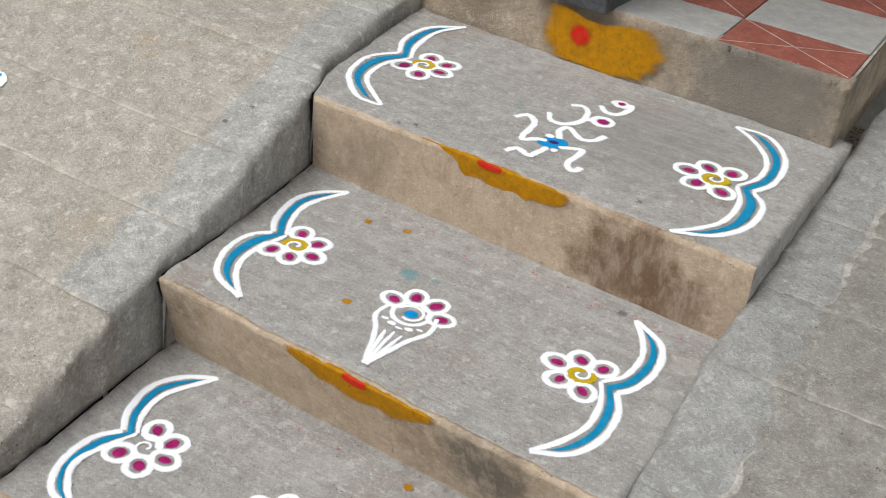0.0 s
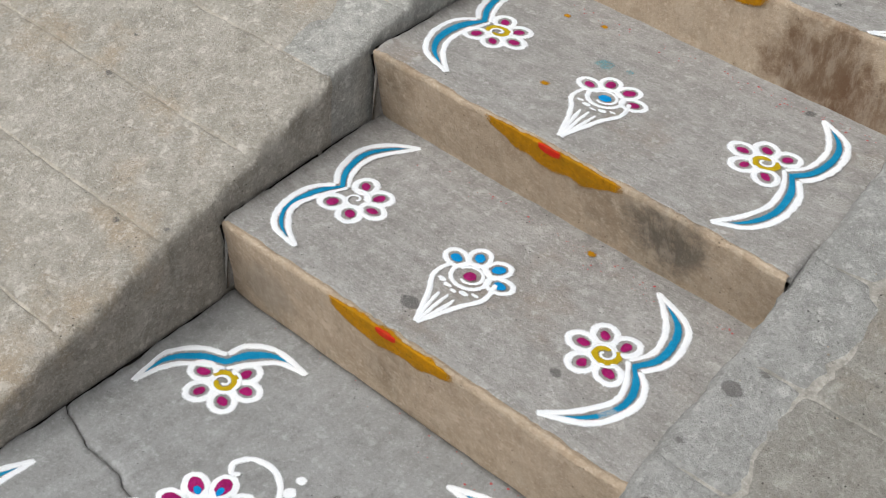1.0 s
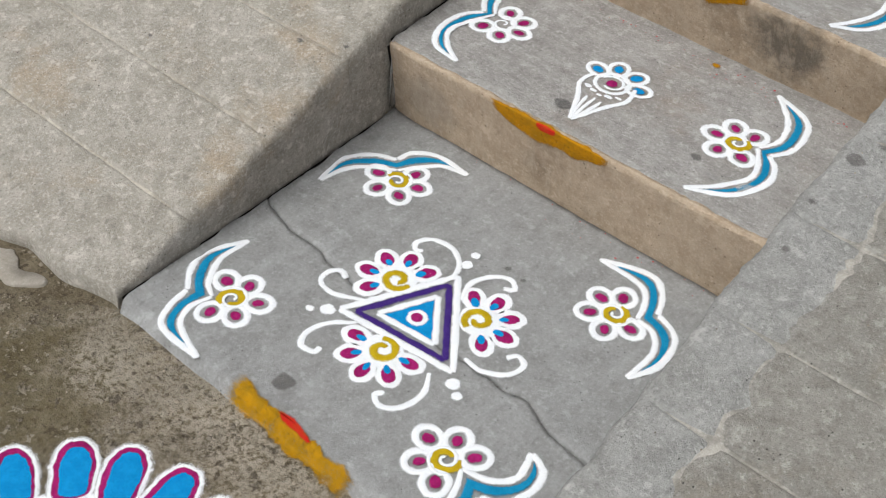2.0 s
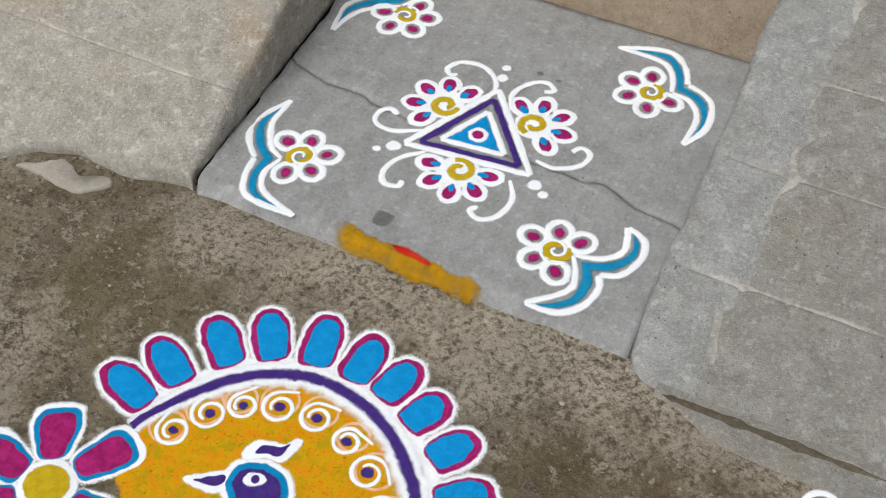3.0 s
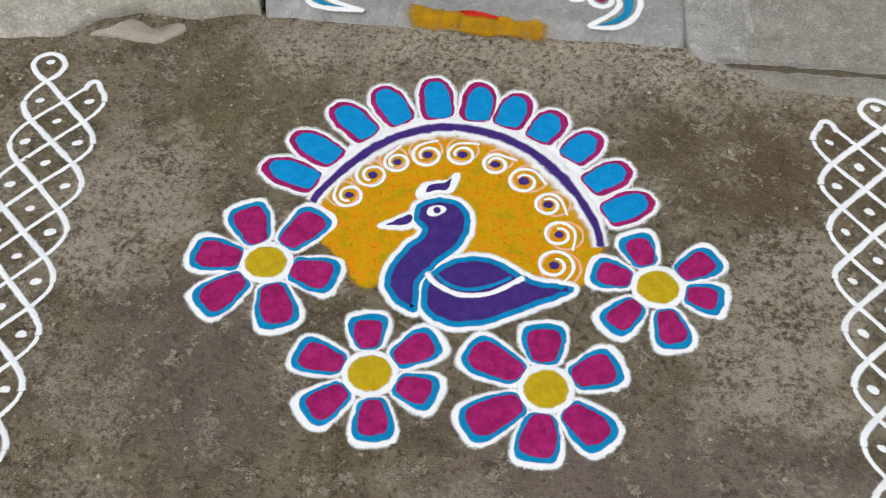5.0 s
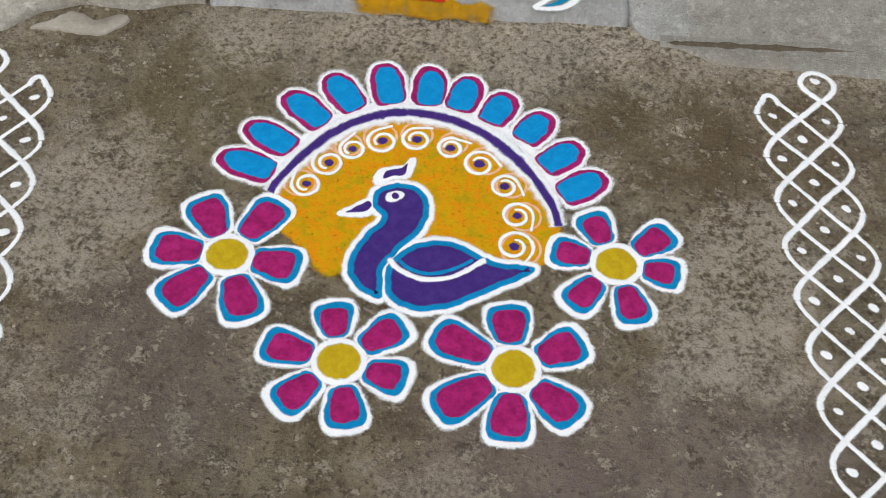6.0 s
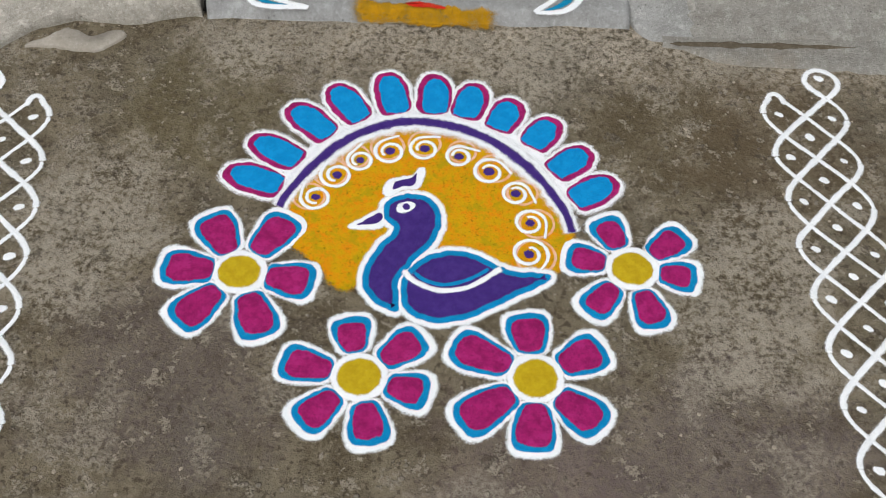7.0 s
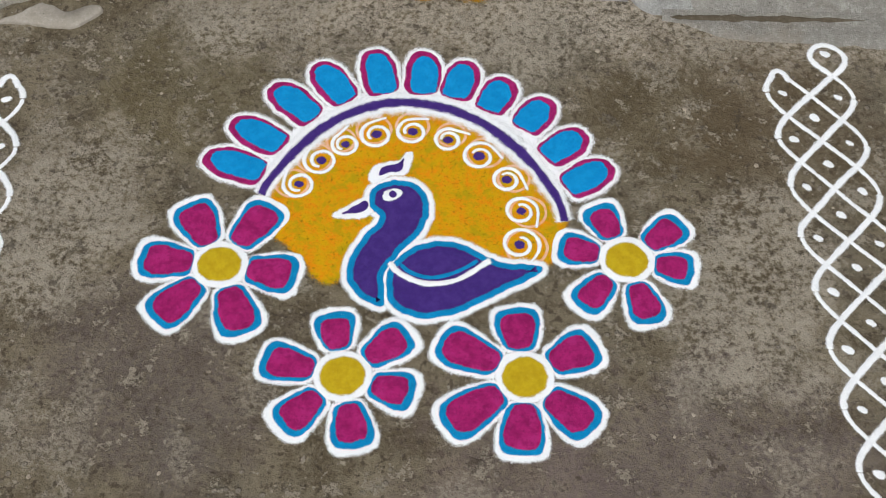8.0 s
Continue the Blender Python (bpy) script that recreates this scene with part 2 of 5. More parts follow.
EARTH = earth()
WHITE = powder("white_powder", (0.88, 0.895, 0.91), (0.84, 0.86, 0.89), deep=0.84)
WHITE_THIN = powder("thin_white_powder", (0.87, 0.885, 0.90), (0.80, 0.825, 0.85), thin=0.25, deep=0.8)
LEAF_BLUE = powder("leaf_blue_powder", (0.006, 0.215, 0.40), (0.012, 0.26, 0.47))
BLUE = powder("blue_powder", (0.003, 0.235, 0.55), (0.006, 0.28, 0.62))
TEAL = powder("deep_blue_powder", (0.003, 0.20, 0.44), (0.005, 0.25, 0.52))
MAGENTA = powder("magenta_powder", (0.36, 0.016, 0.137), (0.24, 0.010, 0.092), fleck=(0.39, 0.022, 0.16))
PURPLE = powder("purple_powder", (0.048, 0.022, 0.165), (0.066, 0.032, 0.20))
YELLOW = powder("yellow_powder", (0.54, 0.385, 0.014), (0.45, 0.305, 0.01))
OCHRE = powder("orange_yellow_powder", (0.58, 0.325, 0.004), (0.70, 0.235, 0.004), fleck=(0.37, 0.285, 0.006))
TURMERIC = powder("turmeric", (0.48, 0.215, 0.005), (0.36, 0.165, 0.008), thin=0.12, fleck=(0.34, 0.17, 0.01))
TURMERIC_OLD = powder("trodden_turmeric", (0.46, 0.23, 0.006), (0.33, 0.175, 0.008), thin=0.3, fleck=(0.30, 0.17, 0.012))
VERMILION = powder("vermilion", (0.58, 0.018, 0.012), (0.52, 0.05, 0.015), thin=0.6)
PINK = powder("dusty_pink_powder", (0.80, 0.50, 0.36), (0.76, 0.36, 0.14), thin=0.35)

m, nt, bsdf = shader("dark_stone")
p = place(nt)
nt.links.new(blend(nt, ramp(nt, grain(nt, p, 60, 5, 0.7), 0.4, 0.66), (0.035, 0.037, 0.042), (0.085, 0.09, 0.10)), bsdf.inputs["Base Color"])
bsdf.inputs["Roughness"].default_value = 0.4
bumped(nt, bsdf, grain(nt, p, 220, 4), 0.0012)
DARK_STONE = m

m, nt, bsdf = shader("pebble")
info = nt.nodes.new("ShaderNodeNewGeometry")
nt.links.new(blend(nt, info.outputs["Random Per Island"], (0.42, 0.36, 0.28), (0.12, 0.095, 0.07)), bsdf.inputs["Base Color"])
bsdf.inputs["Roughness"].default_value = 0.9
PEBBLE = m


# ---- mesh helpers ----
TABLES = {}


def wave(x, y, size, seed):
    """Smooth random height, -1 to 1, over lumps of that size."""
    if seed not in TABLES:
        TABLES[seed] = np.random.RandomState(seed).uniform(-1, 1, (64, 64))
    table = TABLES[seed]
    if np.isscalar(x) and np.isscalar(y):
        u, v = x / size, y / size
        i, j = math.floor(u), math.floor(v)
        a, b = u - i, v - j
        a, b = a * a * (3 - 2 * a), b * b * (3 - 2 * b)
        i, j, p, q = i % 64, j % 64, (i + 1) % 64, (j + 1) % 64
        return (table[i, j] * (1 - a) + table[p, j] * a) * (1 - b) + (table[i, q] * (1 - a) + table[p, q] * a) * b
    u, v = np.broadcast_arrays(np.asarray(x) / size, np.asarray(y) / size)
    i, j = np.floor(u).astype(int), np.floor(v).astype(int)
    a, b = u - i, v - j
    a, b = a * a * (3 - 2 * a), b * b * (3 - 2 * b)
    get = lambda p, q: table[p % 64, q % 64]
    return (get(i, j) * (1 - a) + get(i + 1, j) * a) * (1 - b) + (get(i, j + 1) * (1 - a) + get(i + 1, j + 1) * a) * b


def mesh(name, verts, faces, material, smooth=True, density=None):
    me = bpy.data.meshes.new(name)
    me.from_pydata([tuple(map(float, v)) for v in verts], [], [tuple(map(int, f)) for f in faces])
    me.materials.append(material)
    if smooth:
        me.polygons.foreach_set("use_smooth", [True] * len(me.polygons))
    if density is not None:
        at = me.attributes.new("spread", "FLOAT", "POINT")
        at.data.foreach_set("value", [float(d) for d in density])
    me.update()
    return me


def part(name, me, parent, label=""):
    ob = new(name, me)
    ob.parent = parent
    return tagged(ob, label)


def holder(name, at, label, category, group="", turn=0.0, kind=""):
    ob = new(name)
    ob.matrix_world = pose(*at, turn)
    return tagged(ob, label, category, group, kind)


def sheet(columns, rows, point, flip=False):
    """Vertices and quads of a grid; point(i, j) gives each vertex."""
    verts = [point(i, j) for j in range(rows) for i in range(columns)]
    faces = []
    for j in range(rows - 1):
        for i in range(columns - 1):
            k = j * columns + i
            q = (k, k + 1, k + columns + 1, k + columns)
            faces.append(q[::-1] if flip else q)
    return verts, faces


def curve(points, step=0.004, closed=False):
    """A smooth line (Catmull-Rom) through a few points, evenly sampled."""
    p = [np.array(q, float) for q in points]
    n = len(p)
    out = []
    for k in range(n if closed else n - 1):
        if closed:
            a, b, c, d = p[(k - 1) % n], p[k], p[(k + 1) % n], p[(k + 2) % n]
        else:
            b, c = p[k], p[k + 1]
            a = p[k - 1] if k else 2 * b - c
            d = p[k + 2] if k + 2 < n else 2 * c - b
        count = max(2, int(np.linalg.norm(c - b) / step))
        for s in np.arange(count) / count:
            out.append(0.5 * (2 * b + (c - a) * s + (2 * a - 5 * b + 4 * c - d) * s**2 + (3 * b - a - 3 * c + d) * s**3))
    if not closed:
        out.append(p[-1])
    return np.array(out)


def normals(line, closed):
    if closed:
        t = np.roll(line, -1, 0) - np.roll(line, 1, 0)
    else:
        t = np.gradient(line, axis=0)
    t /= np.linalg.norm(t, axis=1, keepdims=True) + 1e-9
    return np.stack([-t[:, 1], t[:, 0]], 1)


def origin(ob):
    while ob.parent:
        ob = ob.parent
    return np.array(ob.matrix_world.translation[:2])


def stroke(name, points, width, material, parent, height=0.0022, z=0.0006, closed=False, taper=(1, 1), smooth=True, label=""):
    """A line of trickled powder: a low ridge of uneven width."""
    height, z = height * 0.55, z * 0.55
    line = curve(points, 0.004, closed) if smooth else np.array(points, float)
    n = normals(line, closed)
    seed = int(abs(line[0, 0] * 7919 + line[0, 1] * 104729) * 1000) % 9999
    o = origin(parent)
    wob = 1 + 0.13 * wave(line[:, 0] * 1.0, line[:, 1], 0.016, seed) + 0.10 * wave(line[:, 0], line[:, 1], 0.006, seed + 1)
    s = np.linspace(0, 1, len(line))
    if not closed:
        wob *= np.interp(s, [0, 0.25, 0.75, 1], [taper[0], 1, 1, taper[1]])
    side = 0.05 * width * wave(line[:, 0], line[:, 1], 0.012, seed + 2)
    across, lift, dens = (-1.6, -0.95, -0.5, 0, 0.5, 0.95, 1.6), (0.0, 0.5, 0.9, 1, 0.9, 0.5, 0.0), (0.0, 0.55, 1, 1, 1, 0.55, 0.0)
    verts, density = [], []
    for k, q in enumerate(line):
        for a, l, d in zip(across, lift, dens):
            off = a * wob[k] * width / 2 + side[k]
            verts.append((q[0] + n[k, 0] * off - o[0], q[1] + n[k, 1] * off - o[1], z + l * height))
            density.append(d if closed or 0 < k < len(line) - 1 else d * 0.4)
    faces = []
    for k in range(len(line) if closed else len(line) - 1):
        a, b = k * 7, ((k + 1) % len(line)) * 7
        faces += [(b + i, b + i + 1, a + i + 1, a + i) for i in range(6)]
    faces = [f[::-1] for f in faces]
    return part(name, mesh(name, verts, faces, material, True, density), parent, label)


def area(name, points, material, parent, grow=0.0, height=0.0012, z=0.0006, smooth=True, rim=0.0045, label=""):
    """A field of spread powder with a ragged rim."""
    height, z = height * 0.55, z * 0.55
    line = curve(points, 0.004, True) if smooth else np.array(points, float)
    if np.sum(line[:, 0] * np.roll(line[:, 1], -1) - line[:, 1] * np.roll(line[:, 0], -1)) < 0:
        line = line[::-1]
    n = -normals(line, True)
    seed = int(abs(line[0, 0] * 7919 + line[0, 1] * 104729) * 1000) % 9999
    jag = 0.0013 * wave(line[:, 0], line[:, 1], 0.008, seed) + 0.0016 * wave(line[:, 0], line[:, 1], 0.025, seed + 1)
    core = line + n * (jag + grow)[:, None] - origin(parent)
    outer, inner = core + n * rim * 0.8, core - n * rim * 0.5
    c = len(line)
    verts = [(*q, z) for q in outer] + [(*q, z + height * 0.75) for q in core] + [(*q, z + height) for q in inner]
    density = [0.0] * c + [0.6] * c + [1.0] * c
    faces = []
    for k in range(c):
        l = (k + 1) % c
        faces += [(k, l, c + l, c + k), (c + k, c + l, 2 * c + l, 2 * c + k)]
    faces.append(tuple(range(2 * c, 3 * c)))
    me = mesh(name, verts, faces, material, True, density)
    bm = bmesh.new()
    bm.from_mesh(me)
    bmesh.ops.triangulate(bm, faces=[f for f in bm.faces if len(f.verts) > 4])
    bm.to_mesh(me)
    bm.free()
    return part(name, me, parent, label)


def ring(cx, cy, a, b, turn=0.0, count=10):
    c, s = math.cos(turn), math.sin(turn)
    out = []
    for k in range(count):
        t = 2 * math.pi * k / count
        u, v = a * math.cos(t), b * math.sin(t)
        out.append((cx + u * c - v * s, cy + u * s + v * c))
    return out


def spiral(cx, cy, r0, r1, start, turns, count=16):
    return [(cx + (r0 + (r1 - r0) * k / (count - 1)) * math.cos(start + turns * 2 * math.pi * k / (count - 1)),
             cy + (r0 + (r1 - r0) * k / (count - 1)) * math.sin(start + turns * 2 * math.pi * k / (count - 1))) for k in range(count)]


# ---- heights and edges of the plan ----
Z_LAND, Z_LOW, Z_MID, Z_TOP, Z_FLOOR = 0.022, 0.205, 0.373, 0.545, 0.69


def left_edge(y):
    return float(np.interp(y, [0, 0.114, 0.252, 0.355, 0.5, 0.745, 0.85, 0.963, 1.1, 1.255, 1.405, 1.67, 1.8, 1.945, 2.125, 2.6], [-0.012, -0.017, -0.023, -0.028, -0.036, -0.053, -0.064, -0.077, -0.090, -0.098, -0.110, -0.150, -0.196, -0.215, -0.245, -0.31]))


def right_edge(y):
    return 0.797 + 0.012 * max(0.0, y)


def left_height(y):
    return 0.040 + 0.31 * y if y < 1.58 else 0.5298 + 0.25 * (y - 1.58) - 0.18 * max(0.0, y - 1.75)


def right_height(y):
    return 0.016 + 0.30 * y if y < 1.5 else 0.466 + 0.07 * (y - 1.5)


# ---- ground ----
fine_x, fine_y = np.arange(-1.0, 1.9, 0.012), np.arange(-1.45, 0.12, 0.012)
gx = np.concatenate([[-60, -25, -10, -5, -2.5, -1.5], fine_x, [2.2, 3.5, 6, 12, 30, 60]])
gy = np.concatenate([[-60, -25, -10, -5, -2.5, -1.8], fine_y, [0.3, 1, 3, 8, 25, 60]])
XX, YY = np.meshgrid(gx, gy)
ZZ = 0.0004 * wave(XX, YY, 0.03, 1) + 0.0006 * wave(XX, YY, 0.11, 2) + 0.0003 * wave(XX, YY, 0.014, 3) - 0.0014
verts, faces = sheet(len(gx), len(gy), lambda i, j: (gx[i], gy[j], ZZ[j, i]))
ground = tagged(new("ground", mesh("ground", verts, faces, EARTH)), "brown grimy worn concrete ground with pale aggregate", "ground", kind="structure")


# ---- ramps ----
def course(y0, y1, edge, height, sign, far, material, seed, front=None, only=None):
    """One band of a ramp between two scored joints, with a worn round edge towards the stairs and the wall below it."""
    rows = max(6, int((y1 - y0) / 0.012))
    ease = [0.0, 0.012, 0.025] + list(np.linspace(0.05, 0.95, rows)) + [0.975, 0.988, 1.0]
    rows = len(ease)
    if sign < 0:
        drop, back = [-0.30, -0.100, -0.050, -0.022, -0.009, -0.002], [0.0, 0.000, 0.000, 0.001, 0.004, 0.011]
    else:
        drop, back = [-0.30, -0.048, -0.026, -0.012, -0.005, -0.001], [0.0, 0.0, 0.001, 0.004, 0.009, 0.017]
    out = list(np.arange(0.032, 0.75, 0.016)) + [0.85, 1.1, 1.6, far]
    verts = []
    for j in range(rows):
        s = ease[j]
        for i in range(len(drop) + len(out)):
            o = back[i] if i < len(drop) else out[i - len(drop)]
            if i > 8:
                o += 0.014 * math.exp(-(((i - 12) / 2.5) ** 2)) * (float(wave(y0 + (y1 - y0) * s, 0.5, 0.05, seed + 5)) + 0.6 * float(wave(y0 + (y1 - y0) * s, 0.2, 0.014, seed + 6)))
            lo = front(edge(y0) + sign * o) if front else y0
            y = lo + (y1 - lo) * s
            x0 = edge(y) + sign * o
            groove = 0.0036 * (1 + 0.5 * float(wave(x0, y0, 0.03, seed + 7)))
            lip = (-0.0060 if i > 5 else 0.0) * (math.exp(-(((y - lo) / groove) ** 2)) + math.exp(-(((y1 - y) / groove) ** 2)))
            x = edge(y) + sign * o
            d = drop[i] if i < len(drop) else 0.0
            soft = 0.005 * wave(y, 0.3, 0.05, seed) + 0.0035 * wave(y, 0.1 * i, 0.018, seed + 1) + 0.0015 * wave(y, 0.07 * i, 0.007, seed + 4)
            z = height(y) + d + lip + 0.0016 * wave(x, y, 0.09, seed + 2) + 0.0008 * wave(x, y, 0.03, seed + 3)
            if sign > 0 and i > 8:
                z -= 0.0045 * math.exp(-(((i - 12) / 0.8) ** 2)) * (1 + 0.5 * float(wave(y, 0.7, 0.06, seed + 8)))
            if i < len(drop):
                x += -sign * (-soft if 1 < i else -0.6 * soft)
            if front and s < 0.001:
                z = min(z, 0.001) - 0.004
            verts.append((x, y, z))
    n = len(drop) + len(out)
    faces = []
    for j in range(rows - 1):
        for i in range(n - 1):
            if only and (i < 12) != (only == "edge"):
                continue
            k = j * n + i
            q = (k, k + n, k + n + 1, k + 1)
            faces.append(q if sign > 0 else q[::-1])
    faces = [f[::-1] for f in faces]
    used = sorted({k for f in faces for k in f})
    at = {k: i for i, k in enumerate(used)}
    return mesh("cement_band", [verts[k] for k in used], [tuple(at[k] for k in f) for f in faces], material)


def bed(edge, height, sign, far, y0, y1, seed):
    """Mortar under the bands, seen in the scored joints."""
    rows, cols = 90, 46

    def point(i, j):
        y = y0 + (y1 - y0) * j / (rows - 1)
        o = 0.036 + 0.018 * i if i < cols - 1 else far
        x = edge(y) + sign * o
        return (x, y, height(y) - 0.0040 + 0.0016 * float(wave(x, y, 0.09, seed + 2)) - 0.0010 * float(wave(x, y, 0.04, 32)) - (0.004 if i == 0 else 0.0))

    verts, faces = sheet(cols, rows, point, sign < 0)
    return mesh("mortar_bed", verts, faces, MORTAR if sign < 0 else MORTAR_GREY)


def front_left(x):
    return float(np.interp(-x, [0.0, 0.02, 0.15, 0.25, 0.31, 0.37, 0.5, 0.9, 3], [-0.008, -0.012, -0.040, -0.030, -0.045, -0.100, -0.120, -0.14, -0.14])) + 0.008 * float(wave(x, 0, 0.03, 41))


def front_right(x):
    return float(np.interp(x, [0.80, 0.815, 0.84, 0.88, 0.95, 1.27, 3], [0.004, -0.028, -0.050, -0.056, -0.056, -0.046, -0.05])) + 0.006 * float(wave(x, 0, 0.03, 42))


ramp_left = tagged(new("ramp", bed(left_edge, left_height, -1, 2.5, 0.0, 2.6, 100)), "sloping beige cement ramp beside the steps, scored across into bands", "ramp", kind="structure")
joints = [-0.03, 0.168, 0.376, 0.594, 0.81, 1.03, 1.243, 1.443, 1.735, 2.05, 2.6]
for k, (a, b) in enumerate(zip(joints, joints[1:])):
    if k < 5:
        part("cement_band", course(a, b, left_edge, left_height, -1, 2.5, RAMP_LEFT, 100, front_left if k == 0 else None), ramp_left)
        continue
    for only, material in (("edge", RAMP_EDGE), ("field", RAMP_LEFT)):
        me = course(a, b, left_edge, left_height, -1, 2.5, material, 100, None, only)
        part("edge_strip" if only == "edge" else "cement_band", me, ramp_left, "grey mortar edge strip" if only == "edge" else "")

ramp_right = tagged(new("ramp", bed(right_edge, right_height, 1, 2.5, 0.02, 2.6, 200)), "sloping grey cement ramp beside the steps, scored across into bands", "ramp", kind="structure")
joints = [-0.03, 0.157, 0.364, 0.553, 0.777, 0.978, 1.20, 1.466, 1.705, 2.0, 2.6]
for k, (a, b) in enumerate(zip(joints, joints[1:])):
    for only, material in (("edge", RAMP_RIGHT_EDGE), ("field", RAMP_RIGHT)):
        me = course(a, b, right_edge, right_height, 1, 2.5, material, 200, front_right if k == 0 else None, only)
        part("edge_strip" if only == "edge" else "cement_band", me, ramp_right, "paler grey mortar edge strip" if only == "edge" else "")


# thin cement apron in front of the right ramp
def apron_point(i, j):
    x = 0.862 + (0.02 * i if i < 45 else 0.9 + 0.3 * (i - 45))
    outer = float(np.interp(x, [0.862, 0.90, 0.965, 1.27, 3], [-0.062, -0.072, -0.100, -0.126, -0.13])) + 0.005 * float(wave(x, 0, 0.03, 43))
    y = -0.040 + (outer + 0.040) * j / 8
    return (x, y, (0.0065, 0.0065, 0.0065, 0.006, 0.006, 0.0055, 0.005, 0.0035, -0.003)[j] + 0.0006 * float(wave(x, y, 0.03, 44)))


verts, faces = sheet(49, 9, apron_point, True)
apron = tagged(new("apron", mesh("apron", verts, faces, RAMP_RIGHT)), "thin worn cement apron along the foot of the ramp", "apron", kind="structure")


# dark brown strip painting the shadow line in the joint between apron and ramp
def seam_point(i, j):
    x = 0.875 + 0.351 * i / 60
    y = -0.060 + 0.000 * (x - 1.040)
    wide = (0.0065 + 0.0025 * float(wave(x, 0, 0.03, 45)) + 0.0015 * float(wave(x, 0, 0.01, 46))) * min(1.0, 20 * i / 60, 5 * (60 - i) / 60)
    return (x, y + wide * (j - 1), 0.0078 + (0.0012 if j == 1 else -0.0004))


verts, faces = sheet(61, 3, seam_point)
part("seam_shade", mesh("seam_shade", verts, faces, cement("seam_shade", (0.12, 0.098, 0.068), (0.075, 0.06, 0.04), (0.19, 0.16, 0.12), (0.09, 0.07, 0.05))), apron, "brown strip standing in for the joint's shadow line")


# ---- landing and steps ----
def gap_left(y, seed):
    return left_edge(y) + 0.0085 + 0.0034 * float(wave(y, 0, 0.05, seed)) + 0.0022 * float(wave(y, 0, 0.015, seed + 1))


def gap_right(y, seed):
    return right_edge(y) + 0.006 + 0.002 * float(wave(y, 0, 0.04, seed))


def tread(lo, hi, z, material, seed, slope=0.0, wear=0.0015, spill=False):
    """A cement slab whose front and back lines are lo(s) and hi(s), s from 0 at the left to 1 at the right; it has sides."""
    cols, rows = 70, 34
    verts = []
    for j in range(rows + 2):
        t = min(max(j - 1, 0), rows - 1) / (rows - 1)
        for i in range(cols + 2):
            s = min(max(i - 1, 0), cols - 1) / (cols - 1)
            y = lo(s) + (hi(s) - lo(s)) * t
            x0, x1 = gap_left(y, seed), gap_right(y, seed + 7)
            x = x0 + (x1 - x0) * s
            zz = z + slope * (y - lo(0.5)) + wear * float(wave(x, y, 0.12, seed + 2)) * 0.7 + 0.0005 * float(wave(x, y, 0.03, seed + 3))
            zz += 0.011 * math.exp(-(((x - x0) / 0.011) ** 2))
            zz -= 0.005 * math.exp(-(((y - lo(s)) / 0.006) ** 2)) + 0.003 * math.exp(-(((x - x0) / 0.005) ** 2)) + 0.003 * math.exp(-(((x1 - x) / 0.005) ** 2))
            if i in (0, cols + 1):
                zz = z - 0.16
            elif j in (0, rows + 1):
                zz = -0.004 if spill and j == 0 else z - 0.02
                y += (-0.013 if spill else 0.012) if j == 0 else 0.0
            verts.append((x, y, zz))
    n = cols + 2
    faces = [(j * n + i, j * n + i + 1, (j + 1) * n + i + 1, (j + 1) * n + i) for j in range(rows + 1) for i in range(n - 1)]
    return mesh("tread", verts, faces, material)


def riser(y_base, y_nose, z0, z1, seed):
    """The washed front of a step, leaning out a little to a worn nose."""
    cols, rows = 80, 16
    verts = []
    for j in range(rows + 3):
        for i in range(cols + 1):
            s = i / cols
            t = min(j, rows) / rows
            z = z0 - 0.03 + (z1 + 0.0015 - z0 + 0.03) * t
            f = max(0.0, (z - z0) / (z1 - z0))
            y = y_base(s) + (y_nose(s) - y_base(s)) * min(1, f)
            y += 0.0025 * float(wave(s, z, 0.09, seed)) + 0.0012 * float(wave(s * 0.85, z, 0.025, seed + 1)) + 0.010 * max(0.0, f - 0.90) ** 1.0
            x = gap_left(y, seed) + (gap_right(y, seed) - gap_left(y, seed)) * s
            if j > rows:
                y += (0.007, 0.015)[j - rows - 1] + 0.006 * abs(float(wave(s * 0.85, 0.0, 0.02, seed + 2)))
                z += (0.0008, -0.004)[j - rows - 1]
            verts.append((x, y, z))
    n = cols + 1
    faces = [(j * n + i, j * n + i + 1, (j + 1) * n + i + 1, (j + 1) * n + i) for j in range(rows + 2) for i in range(cols)]
    return mesh("riser", verts, faces, RISER)


landing = holder("landing", (0, 0, 0), "grey cracked cement landing at the foot of the steps", "landing", kind="structure")


def crack(s):
    x = -0.02 + 0.82 * s
    return float(np.interp(x, [-0.02, 0.07, 0.24, 0.54, 0.63, 0.71, 0.80], [0.352, 0.330, 0.308, 0.296, 0.306, 0.276, 0.262])) + 0.006 * float(wave(x, 0, 0.035, 55)) + 0.003 * float(wave(x, 0, 0.012, 56))


def foot(s):
    return 0.002 - 0.004 * s + 0.004 * float(wave(s, 0, 0.06, 57))


for lo, hi, seed in ((foot, lambda s: crack(s) - 0.0016, 60), (crack, lambda s: 0.7455 - 0.002 * s + 0.0012 * float(wave(s, 0, 0.03, 58)), 70)):
    me = tread(lo, hi, Z_LAND, LANDING, seed, spill=seed == 60)
    me.name = "slab"
    part("slab", me, landing)
# near-black sheet under the slabs, so that cracks and gaps look deep in shade
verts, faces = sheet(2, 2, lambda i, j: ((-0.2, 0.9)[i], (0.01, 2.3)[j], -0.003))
part("joint_shade", mesh("joint_shade", verts, faces, JOINT_SHADE), landing, "near-black sheet standing in for the shade in the open joints")

